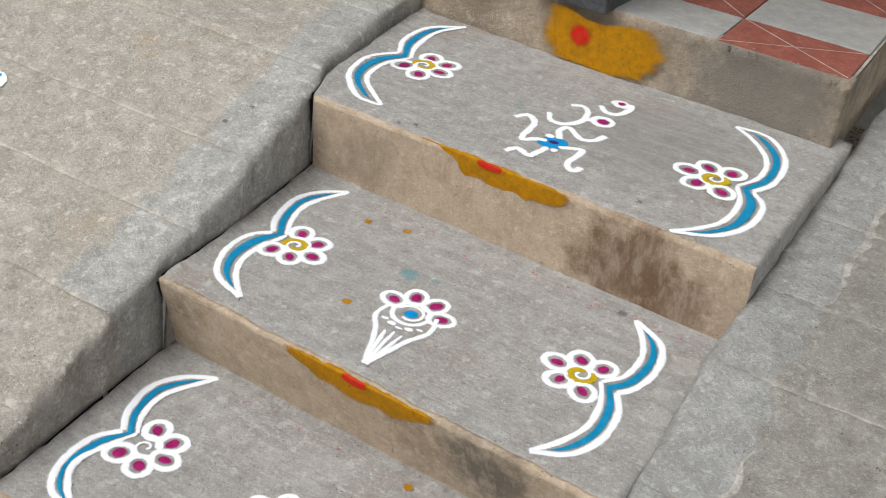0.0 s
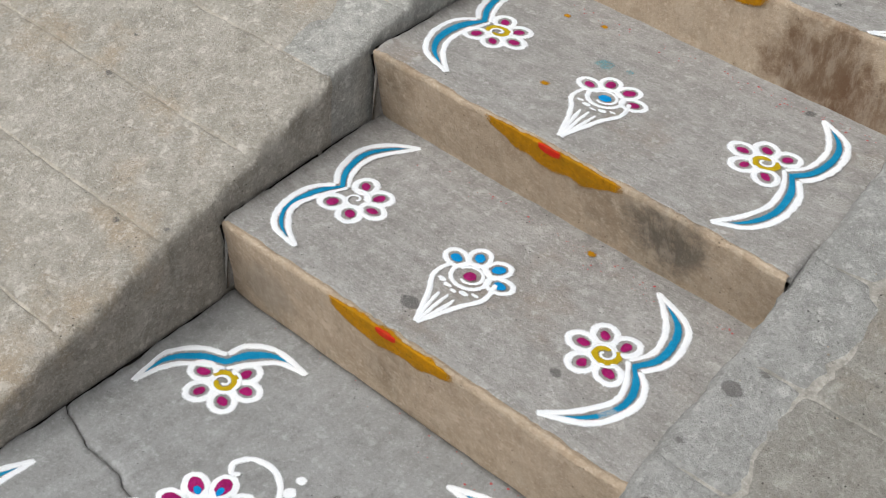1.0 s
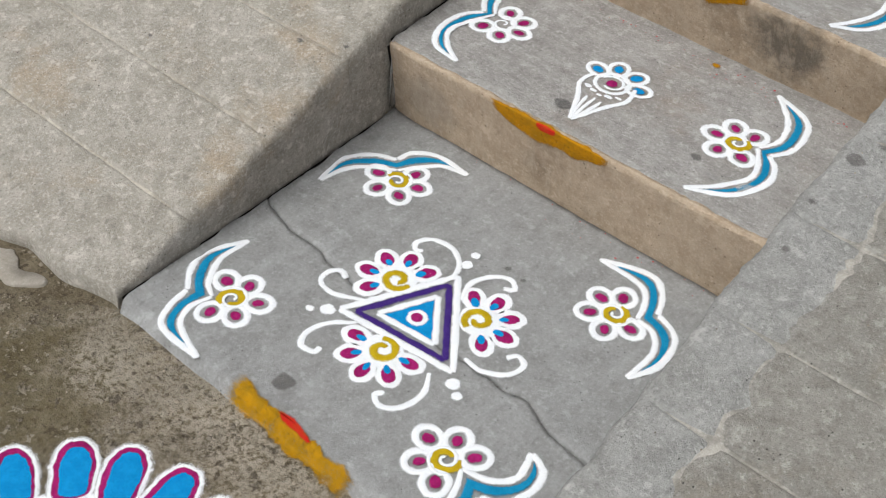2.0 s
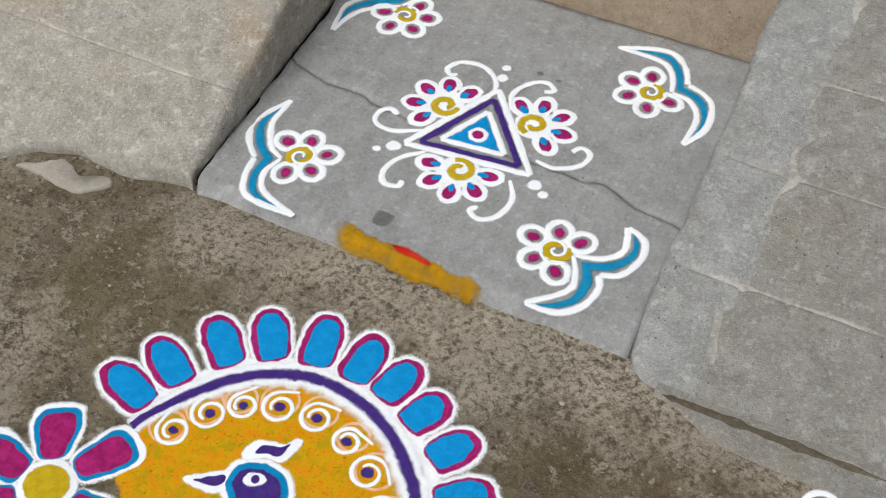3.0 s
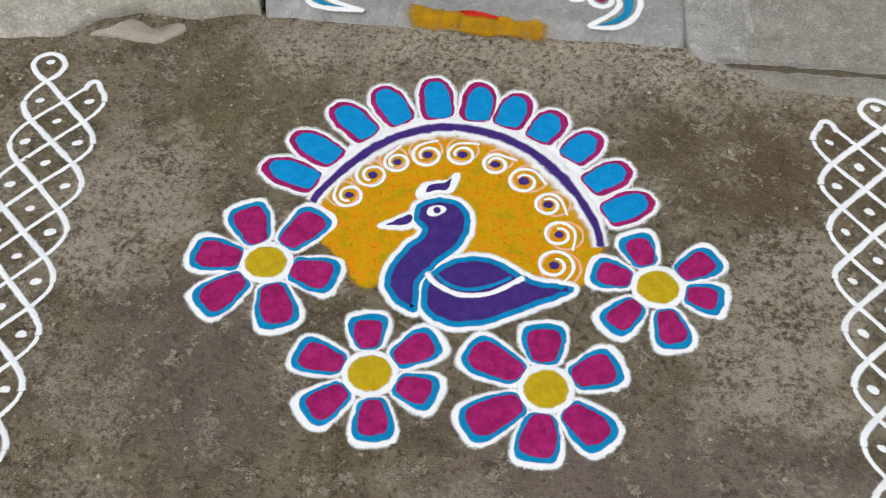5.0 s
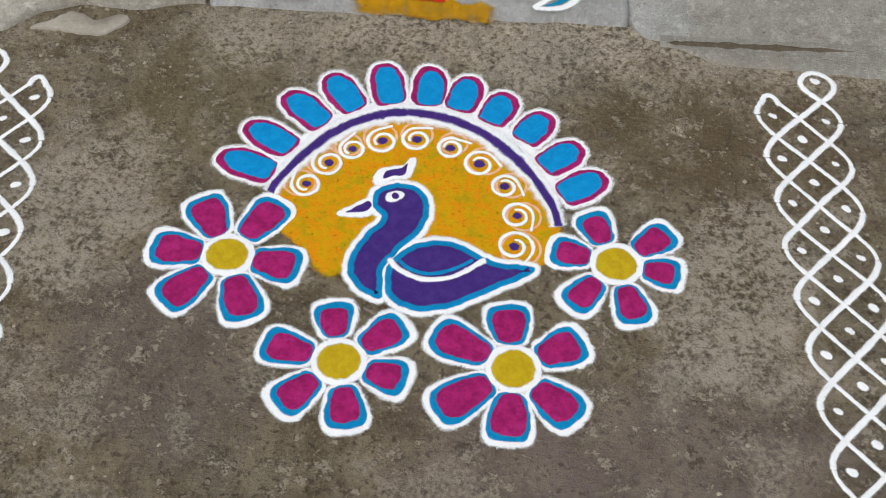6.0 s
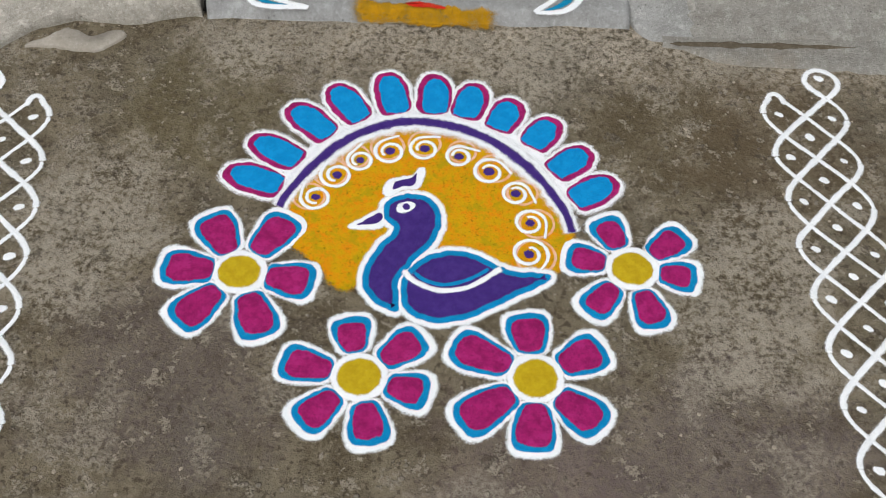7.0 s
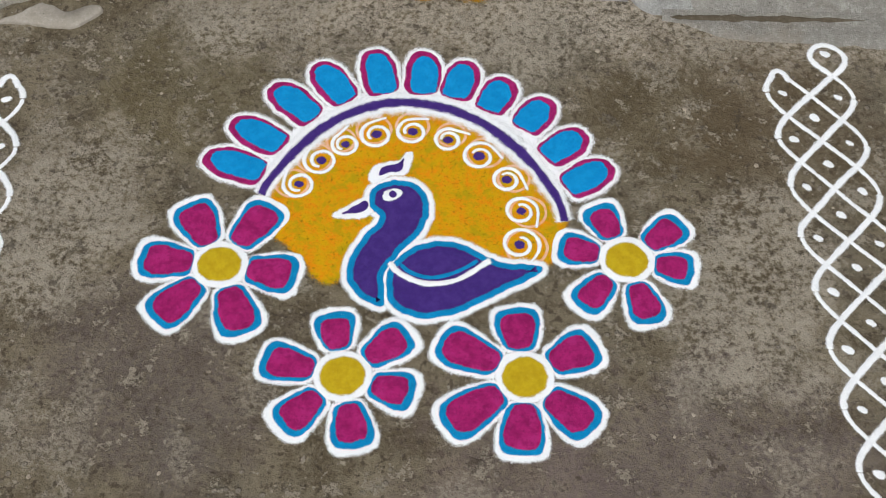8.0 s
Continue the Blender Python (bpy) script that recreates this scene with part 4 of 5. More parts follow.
for pts in ([(0.372, 0.430), (0.362, 0.470), (0.325, 0.498), (0.282, 0.494), (0.262, 0.468), (0.272, 0.450), (0.288, 0.455)],
            [(0.300, 0.289), (0.245, 0.262), (0.208, 0.268), (0.200, 0.295), (0.215, 0.313), (0.236, 0.304)],
            [(0.420, 0.406), (0.405, 0.450), (0.420, 0.490), (0.450, 0.510), (0.472, 0.495), (0.455, 0.482)],
            [(0.512, 0.306), (0.550, 0.303), (0.588, 0.328), (0.595, 0.362), (0.575, 0.372), (0.562, 0.355)],
            [(0.325, 0.240), (0.290, 0.205), (0.278, 0.165), (0.292, 0.138), (0.318, 0.140), (0.320, 0.156)],
            [(0.490, 0.240), (0.512, 0.200), (0.506, 0.155), (0.480, 0.132), (0.456, 0.143), (0.465, 0.158)]):
    stroke("curl", pts, 0.010, WHITE, tri, z=0.0008, taper=(0.7, 1.0))
for x, y, r in ((0.364, 0.515, 0.008), (0.369, 0.485, 0.0105), (0.266, 0.228, 0.0115), (0.242, 0.208, 0.008), (0.534, 0.249, 0.0115), (0.556, 0.234, 0.009)):
    area("dot", ring(x, y, r, r), WHITE, tri, z=0.0008)


# ---- turmeric and vermilion ----
def smear(x0, y0, x1, y1, z, drop, lean, where, tone=TURMERIC):
    """Turmeric rubbed over the nose of a step: it lies on the top edge and runs down the face."""
    thing = holder("turmeric_smear", ((x0 + x1) / 2, (y0 + y1) / 2, z), "turmeric yellow smear with a vermilion dab on " + where, "turmeric", "turmeric smears")
    def film(name, a, b, over, down, material, lift, seed):
        cols, verts, dens = 90, [], []
        prof = [(-over, 0.0), (-over * 0.5, 0.0), (-0.001, 0.0), (0.0, -0.003), (0.0, -down * 0.45), (0.0, -down * 0.8), (0.0, -down)]
        for i in range(cols + 1):
            s = i / cols
            e = math.sin(math.pi * min(1, max(0, s))) ** 0.45
            x, y = x0 + (x1 - x0) * (a + (b - a) * s), y0 + (y1 - y0) * (a + (b - a) * s)
            jag = 1 + 0.5 * float(wave(x, 0, 0.02, seed)) + 0.3 * float(wave(x, 0, 0.007, seed + 1))
            sag = 1 + 0.25 * float(wave(x, 0, 0.03, seed + 2))
            for k, (oy, oz) in enumerate(prof):
                yy = y - lift - oy * e * (jag if k < 2 else 1)
                zz = oz * e * sag
                verts.append((x - thing.location.x, yy + (-zz) * lean - thing.location.y, zz + (lift if k < 4 else 0) + 0.001))
                dens.append((0, 0.85, 1, 1, 1, 0.8, 0)[k] * min(1, 12 * min(s, 1 - s)))
        n = len(prof)
        faces = [(i * n + k, i * n + k + 1, (i + 1) * n + k + 1, (i + 1) * n + k) for i in range(cols) for k in range(n - 1)]
        return part(name, mesh(name, verts, faces, material, True, dens), thing, "orange vermilion dab" if name == "vermilion_dab" else "")
    film("turmeric_film", 0.0, 1.0, 0.012, drop, tone, 0.0018, int(1000 * z) + 3)
    film("vermilion_dab", 0.40, 0.57, 0.006, drop * 0.28, VERMILION, 0.0034, int(1000 * z) + 9)
    return thing


smear(0.117, 1.648, 0.472, 1.632, Z_TOP, 0.050, 0.15, "the top step")
smear(0.196, 1.128, 0.512, 1.119, Z_MID, 0.050, 0.30, "the middle step")
smear(0.216, 0.712, 0.497, 0.713, Z_LOW, 0.042, 0.18, "the lowest step")

edge_smear = holder("turmeric_smear", (0.413, 0.005, Z_LAND), "turmeric yellow patch with a vermilion dab on the landing's edge", "turmeric", "turmeric smears")
cols, rows, verts, dens = 100, 16, [], []
for i in range(cols + 1):
    u = i / cols
    x = 0.262 + 0.30 * u
    top = 0.030 - 0.030 * u + 0.006 * float(wave(x, 0, 0.02, 61)) + 0.003 * float(wave(x, 0, 0.007, 62))
    low = -0.020 - 0.016 * u + 0.007 * float(wave(x, 0, 0.025, 63)) + 0.004 * float(wave(x, 0, 0.008, 64))
    for j in range(rows + 1):
        v = j / rows
        y = top + (low - top) * v
        z = float(np.interp(y, [-0.016, -0.005, 0.004, 0.012], [0.0045, 0.0175, 0.0262, 0.0270]))
        verts.append((x - 0.413, y - 0.005, z - Z_LAND))
        dens.append(min(1.0, 5.0 * min(v, 1 - v), 9.0 * min(u, 1 - u)) * (1.0 if y > -0.004 else 0.8) * min(1.0, 0.95 + 0.25 * float(wave(x, y, 0.022, 65)) + 0.12 * float(wave(x, y, 0.008, 66))))
faces = [(i * (rows + 1) + j, i * (rows + 1) + j + 1, (i + 1) * (rows + 1) + j + 1, (i + 1) * (rows + 1) + j) for i in range(cols) for j in range(rows)]
part("turmeric_film", mesh("turmeric_film", verts, faces, TURMERIC_OLD, True, dens), edge_smear)
area("vermilion_dab", [(0.372, 0.012), (0.40, 0.016), (0.445, 0.006), (0.448, -0.002), (0.41, 0.001), (0.385, 0.003)], VERMILION, edge_smear, z=0.0105, rim=0.005, label="red vermilion dab")


def wall_patch(name, points, material, parent, lift):
    """Powder rubbed on the upright plinth face."""
    line = curve(points, 0.006, True)
    c = line.mean(0)
    verts, dens = [], []
    for f, d in ((1.35, 0.0), (0.95, 0.5), (0.65, 0.85), (0.4, 1.0)) if "verm" in name else ((1.15, 0.0), (1.0, 0.55), (0.84, 0.95), (0.5, 1.0)):
        for q in line:
            w = c + (q - c) * f * (1 + 0.06 * float(wave(q[0], q[1], 0.02, 91)) + 0.04 * float(wave(q[0], q[1], 0.007, 92)))
            verts.append((w[0], plinth_line(w[0]) - lift - parent.location.y, w[1] - parent.location.z))
            dens.append(d)
    verts.append((c[0], plinth_line(c[0]) - lift - parent.location.y, c[1] - parent.location.z))
    dens.append(1.0)
    n = len(line)
    faces = [(r * n + k, r * n + (k + 1) % n, (r + 1) * n + (k + 1) % n, (r + 1) * n + k) for r in range(3) for k in range(n)]
    faces += [(3 * n + k, 3 * n + (k + 1) % n, 4 * n) for k in range(n)]
    verts = [(v[0] - parent.location.x, v[1], v[2]) for v in verts]
    return part(name, mesh(name, verts, faces, material, True, dens), parent, "orange vermilion spot" if "verm" in name else "")


door_smear = holder("turmeric_smear", (0.25, 2.25, Z_TOP), "round turmeric patch with a vermilion spot on the plinth face", "turmeric", "turmeric smears")
wall_patch("turmeric_film", [(0.100, 0.615), (0.125, 0.668), (0.22, 0.655), (0.30, 0.672), (0.365, 0.658), (0.38, 0.60), (0.33, 0.556), (0.22, 0.548), (0.13, 0.560)], TURMERIC, door_smear, 0.022)
wall_patch("vermilion_spot", [(0.155, 0.615), (0.175, 0.642), (0.205, 0.635), (0.212, 0.605), (0.18, 0.590)], VERMILION, door_smear, 0.0245)


# ---- the large rangoli on the ground ----
def petal_shape(c, tip, inner, half):
    """A petal that widens from near the heart to a round end."""
    L = math.dist(c, tip)
    ux, uy = (tip[0] - c[0]) / L, (tip[1] - c[1]) / L
    at = lambda u, v: (c[0] + ux * u - uy * v, c[1] + uy * u + ux * v)
    r = L - inner
    return [at(inner, -0.50 * half), at(inner + 0.30 * r, -0.82 * half), at(inner + 0.66 * r, -half), at(inner + 0.92 * r, -0.84 * half), at(L, -0.15 * half),
            at(inner + 0.95 * r, 0.75 * half), at(inner + 0.70 * r, half), at(inner + 0.30 * r, 0.82 * half), at(inner, 0.50 * half)]


def big_flower(c, tips, half):
    thing = holder("flower_rangoli", (*c, 0.0), "six-petalled magenta powder flower edged blue and white on the ground", "rangoli", "flowers round the fan rangoli")
    for tip in tips:
        tip = toward(tip, c, 0.004 / math.dist(tip, c))
        shape = petal_shape(c, tip, 0.042, half)
        petal = area("petal", shape, WHITE, thing, grow=0.0005, z=0.0006, height=0.0012, rim=0.007)
        area("blue_edge", petal_shape(c, toward(tip, c, 0.0085 / math.dist(tip, c)), 0.045, half - 0.0060), TEAL, petal, z=0.0016, rim=0.003, label="blue powder edge")
        area("petal_heart", petal_shape(c, toward(tip, c, 0.0185 / math.dist(tip, c)), 0.048, half - 0.0142), MAGENTA, petal, z=0.0026, rim=0.003, label="magenta powder field")
    area("ring", ring(*c, 0.044, 0.042), WHITE, thing, z=0.0014, height=0.0016)
    area("heart", ring(*c, 0.0325, 0.0305), YELLOW, thing, z=0.0030, label="mustard yellow heart")
    return thing


big_flower((0.126, -0.593), [(0.057, -0.467), (0.204, -0.468), (0.259, -0.613), (0.181, -0.725), (0.028, -0.702), (-0.014, -0.583)], 0.0400)
big_flower((0.330, -0.780), [(0.307, -0.663), (0.434, -0.697), (0.448, -0.812), (0.357, -0.905), (0.236, -0.872), (0.197, -0.750)], 0.0370)
big_flower((0.600, -0.776), [(0.585, -0.649), (0.718, -0.713), (0.707, -0.865), (0.592, -0.912), (0.473, -0.864), (0.462, -0.712)], 0.0400)
big_flower((0.764, -0.570), [(0.716, -0.457), (0.866, -0.490), (0.880, -0.589), (0.799, -0.694), (0.679, -0.667), (0.646, -0.544)], 0.0350)

fan = holder("fan_rangoli", (0.42, -0.45, 0.0), "half-round powder fan with blue petals, purple band and orange field", "rangoli")
ARCH = [(0.176, -0.460), (0.188, -0.430), (0.226, -0.370), (0.273, -0.316), (0.325, -0.282), (0.382, -0.264), (0.430, -0.265), (0.486, -0.278), (0.540, -0.307), (0.589, -0.351), (0.628, -0.400), (0.658, -0.456), (0.671, -0.501)]
area("orange_field", ARCH + [(0.655, -0.565), (0.600, -0.590), (0.52, -0.560), (0.42, -0.56), (0.385, -0.600), (0.345, -0.610), (0.320, -0.612), (0.298, -0.622), (0.272, -0.606), (0.262, -0.585), (0.215, -0.545), (0.190, -0.520)], OCHRE, fan, z=0.0004, height=0.0010, rim=0.012)
BASE = [(0.177, -0.419), (0.204, -0.362), (0.253, -0.302), (0.306, -0.265), (0.367, -0.247), (0.432, -0.246), (0.488, -0.255), (0.545, -0.281), (0.604, -0.319), (0.641, -0.377), (0.672, -0.436)]
TIPS = [(0.072, -0.379), (0.108, -0.306), (0.170, -0.227), (0.243, -0.174), (0.343, -0.139), (0.436, -0.142), (0.515, -0.162), (0.584, -0.201), (0.655, -0.245), (0.715, -0.317), (0.756, -0.384)]
for b, t in zip(BASE, TIPS):
    b, t = toward(b, t, 0.003 / math.dist(b, t)), toward(t, b, 0.001 / math.dist(b, t))
    L = math.dist(b, t)
    u = ((t[0] - b[0]) / L, (t[1] - b[1]) / L)
    at = lambda a, v: (b[0] + u[0] * a - u[1] * v, b[1] + u[1] * a + u[0] * v)
    w = 0.0350
    shape = [at(-0.002, -0.70 * w), at(0.35 * L, -0.98 * w), at(0.70 * L, -0.92 * w), at(0.94 * L, -0.5 * w), at(L, 0.02 * w), at(0.94 * L, 0.55 * w), at(0.68 * L, 0.95 * w), at(0.33 * L, 0.98 * w), at(-0.002, 0.70 * w)]
    feather = area("fan_petal", shape, WHITE, fan, grow=0.0015, z=0.0008, height=0.0010, rim=0.010)
    area("magenta_edge", shape, MAGENTA, feather, grow=-0.0042, z=0.0016, rim=0.003, label="magenta powder edge")
    slip = 0.0022 if t[0] < 0.45 else -0.0022
    field = [(q[0] - u[0] * 0.0035 + u[1] * slip, q[1] - u[1] * 0.0035 - u[0] * slip) for q in shape]
    area("petal_field", field, BLUE, feather, grow=-0.0118, z=0.0026, rim=0.003, label="bright blue powder field")
stroke("outer_band", BASE, 0.024, WHITE, fan, z=0.0006, height=0.0010)
stroke("white_band", ARCH, 0.040, WHITE, fan, z=0.0014, height=0.0016, taper=(0.6, 0.6))
stroke("purple_band", ARCH, 0.0165, PURPLE, fan, z=0.0031, height=0.0008, taper=(0.7, 0.7), label="dark purple powder band")
SWIRLS = [(0.237, -0.437), (0.269, -0.388), (0.308, -0.354), (0.359, -0.333), (0.419, -0.325), (0.480, -0.341), (0.532, -0.374), (0.577, -0.421), (0.599, -0.482), (0.596, -0.545)]
for k, q in enumerate(SWIRLS):
    out = math.atan2(q[1] + 0.47, q[0] - 0.425)
    r = 0.027 + 0.003 * math.sin(k * 2.3) + (0.003 if k > 7 else 0)
    stroke("pink_haze", ring(q[0] + 0.012 * math.cos(out), q[1] + 0.012 * math.sin(out), r * 1.0, r * 1.0), 0.007, PINK, fan, z=0.0008, height=0.0008, closed=True)
    curl = stroke("curl", spiral(*q, 0.0125, r * 1.0, out + 2.0, -1.35) + [(q[0] + 0.040 * math.cos(out - 0.85), q[1] + 0.040 * math.sin(out - 0.85))], 0.0058, WHITE, fan, z=0.0014, taper=(0.8, 0.7))
    area("dot", ring(*q, 0.0075, 0.0065), PURPLE, curl, z=0.0020, rim=0.003, label="dark purple dot")


# the plain bird-shaped figure in the middle of the fan
figure = holder("bird_shape_rangoli", (0.45, -0.57, 0.0), "plain purple bird shape edged in blue and white powder", "rangoli")
NECK = [(0.396, -0.425), (0.437, -0.443), (0.451, -0.482), (0.438, -0.528), (0.405, -0.567), (0.383, -0.609), (0.385, -0.660), (0.357, -0.652), (0.330, -0.622), (0.327, -0.589), (0.343, -0.543), (0.367, -0.513), (0.371, -0.495), (0.354, -0.476), (0.359, -0.442)]
BODY = [(0.388, -0.606), (0.396, -0.658), (0.440, -0.680), (0.498, -0.670), (0.548, -0.643), (0.630, -0.590), (0.562, -0.580), (0.505, -0.548), (0.449, -0.545), (0.406, -0.573)]
for name, shape, z in (("neck", NECK, 0.0010), ("body", BODY, 0.0016)):
    edge = area(name + "_outline", shape, WHITE, figure, grow=0.0085, z=z, height=0.0014, rim=0.007)
    area("blue_edge", shape, TEAL, edge, grow=0.0, z=z + 0.0012, rim=0.003, label="blue powder edge")
    area("purple_field", shape, PURPLE, edge, grow=-0.0105, z=z + 0.0022, rim=0.003, label="dark purple powder field")
stroke("wing_line", [(0.390, -0.584), (0.412, -0.606), (0.452, -0.621), (0.500, -0.612), (0.550, -0.576)], 0.0085, WHITE, figure, z=0.0048)
stroke("wing_edge", [(0.408, -0.586), (0.425, -0.601), (0.456, -0.610), (0.492, -0.601), (0.530, -0.578)], 0.007, TEAL, figure, z=0.0044, height=0.0012, label="blue powder line")
CREST = [(0.357, -0.427), (0.361, -0.402), (0.385, -0.392), (0.402, -0.389), (0.416, -0.371), (0.409, -0.408), (0.385, -0.414)]
BEAK = [(0.299, -0.497), (0.325, -0.480), (0.354, -0.462), (0.358, -0.480), (0.345, -0.494), (0.318, -0.499)]
for name, shape in (("crest", CREST), ("beak", BEAK)):
    edge = area(name + "_outline", shape, WHITE, figure, grow=0.004, z=0.0020, height=0.0012)
    heart = (sum(q[0] for q in shape) / len(shape), sum(q[1] for q in shape) / len(shape))
    area("purple_field", [toward(heart, q, 0.66) for q in shape], PURPLE, edge, z=0.0030, rim=0.002, label="dark purple powder field")
area("dot", ring(0.391, -0.455, 0.0165, 0.0115, 0.35), WHITE, figure, z=0.0044, rim=0.003)
area("dot_heart", ring(0.391, -0.455, 0.0065, 0.006), PURPLE, figure, z=0.0054, rim=0.002, label="dark purple dot")


# ---- looped line rangolis at both sides ----
def braid(x_top, y_top, slant, width, row, rows, mirror):
    """Four lines that weave down between columns of dots, each turning at the borders; the head is stepped."""
    thing = holder("looped_rangoli", (x_top, y_top, 0.0), "white powder lines looped round rows of dots on the ground", "rangoli", "looped line rangolis")
    fall = 2.15  # rows that a line drops on its way across

    def at(u, d):
        return (x_top + (-1 if mirror else 1) * (u - 0.5) * width + slant * d * row + 0.003 * float(wave(d, u, 0.8, 71)), y_top - d * row + 0.002 * float(wave(d, u, 0.5, 72)))

    def head(u):
        return np.interp(u, [0, 0.12, 0.25, 0.36, 0.499], [1.0, 0.72, 0.60, 0.74, 1.075]) if u < 0.5 else 0.61

    for strand in range(4):
        runs, current, kind = [], [], None
        for k in range(int((rows + 0.6) * 24)):
            d = -0.6 + k / 24
            ph = ((d + strand) / 4) % 1.0
            across = ph * 4 / fall if ph * 4 < fall else (4 - ph * 4) / (4 - fall)
            going = ph * 4 < fall
            keep = d >= head(across) - 0.03
            v = abs(across - 0.5) * 2
            v = v if v < 0.55 else 0.55 + 0.24 * math.sin(min(1, (v - 0.55) / 0.45) * math.pi / 2)
            q = at(0.5 + math.copysign(v / 2, across - 0.5), d)
            if keep and kind == going:
                current.append(q)
            else:
                if keep and current:
                    current.append(q)
                runs.append((kind, current))
                current = [q] if keep else []
            kind = going if keep else None
        runs.append((kind, current))
        for going, pts in runs:
            if len(pts) > 4:
                stroke("thin_line" if going else "thick_line", pts[::3] + [pts[-1]], 0.0068 if going else 0.0105, WHITE if going else WHITE_THIN, thing, z=0.0006 + (0 if going else 0.0006), height=0.0018)
    for u, first in ((0.25, 0), (0.5, 0), (0.75, -2)):
        for k in range(first, rows):
            d = u * fall + 0.5 + k
            if d < rows - 0.3:
                area("dot", ring(*at(u, d), 0.0085, 0.0055, 0.4 if mirror else -0.6, 8), WHITE, thing, z=0.0008, rim=0.003)
    stroke("loop", [at(u, d) for u, d in ((0.752, 0.63), (0.64, 0.40), (0.60, 0.17), (0.67, -0.04), (0.78, -0.10), (0.89, 0.02), (0.925, 0.22), (0.87, 0.43), (0.748, 0.64))], 0.0095, WHITE, thing, z=0.0014)
    for u, d in ((0.25, 0.62),):
        stroke("loop", [at(u - 0.09, d + 0.17), at(u - 0.055, d - 0.02), at(u, d - 0.09), at(u + 0.055, d - 0.02), at(u + 0.09, d + 0.17)], 0.009, WHITE, thing, z=0.0009)
    return thing


braid(1.097, -0.125, 0.060, 0.186, 0.0985, 9, False)
braid(-0.336, -0.168, 0.095, 0.190, 0.100, 9, True)


# ---- rangoli on the ramp ----
lean = math.degrees(math.atan(0.31))
ramp_art = holder("panel_rangoli", (-0.80, 1.08, left_height(1.08) + 0.0025), "purple and magenta banded powder drawing with flower on the ramp", "rangoli", turn=lean)
FIELD = [(-1.05, 0.94), (-0.90, 0.965), (-0.77, 1.005), (-0.735, 1.02), (-0.742, 1.06), (-0.755, 1.095), (-0.90, 1.06), (-1.05, 1.03)]
area("purple_field", FIELD, PURPLE, ramp_art, grow=-0.004, z=0.0012, label="dark purple powder field")
stroke("outline", [(-1.05, 0.935), (-0.90, 0.958), (-0.77, 0.998), (-0.732, 1.02)], 0.013, WHITE, ramp_art, z=0.0012)
stroke("outline", [(-1.05, 1.045), (-0.90, 1.075), (-0.752, 1.11)], 0.014, WHITE, ramp_art, z=0.0012)
stroke("purple_line", [(-1.05, 1.06), (-0.90, 1.09), (-0.765, 1.128)], 0.010, PURPLE, ramp_art, z=0.0010)
stroke("outline", [(-1.05, 1.075), (-0.90, 1.105), (-0.77, 1.142)], 0.013, WHITE, ramp_art, z=0.0012)
area("magenta_field", [(-1.05, 1.09), (-0.9, 1.12), (-0.785, 1.152), (-0.80, 1.19), (-0.83, 1.215), (-1.05, 1.19)], MAGENTA, ramp_art, z=0.0010, label="magenta powder field")
stroke("outline", [(-0.728, 1.015), (-0.742, 1.08), (-0.770, 1.16), (-0.815, 1.24), (-0.85, 1.30)], 0.015, WHITE, ramp_art, z=0.0014)
for k, (c, colour) in enumerate((((-0.835, 1.285), MAGENTA), ((-0.80, 1.36), BLUE))):
    lobe = area("lobe", ring(*c, 0.075, 0.045, 0.5), WHITE, ramp_art, z=0.0008, height=0.0014, label="striped lobe")
    for j in (-1, 0, 1):
        stroke("stripe", [(c[0] - 0.055, c[1] - 0.03 + 0.022 * j), (c[0] + 0.01, c[1] + 0.022 * j), (c[0] + 0.042, c[1] + 0.032 + 0.012 * j)], 0.010, colour, lobe, z=0.0020, height=0.0012)
for q, (ex, ey) in zip(((-0.703, 1.108), (-0.655, 1.062), (-0.694, 1.010)), ((0.1, 1.0), (1.0, 0.1), (0.3, -1.0))):
    a = math.atan2(q[1] - 1.059, q[0] + 0.712)
    petal = area("petal", ring((q[0] - 0.712) / 2 + 0.012 * math.cos(a), (q[1] + 1.059) / 2 + 0.012 * math.sin(a), 0.048, 0.022, a), WHITE, ramp_art, z=0.0008, height=0.0014)
    area("petal_tip", ring(*q, 0.012, 0.008, a, 8), YELLOW, petal, z=0.0020, rim=0.003, label="yellow petal tip")
    stroke("petal_line", [toward((-0.712, 1.059), q, 0.35), toward((-0.712, 1.059), q, 0.72)], 0.007, TEAL, petal, z=0.0020, height=0.001, label="blue petal line")
area("heart", ring(-0.712, 1.059, 0.014, 0.012), MAGENTA, ramp_art, z=0.0024, rim=0.003, label="magenta heart")

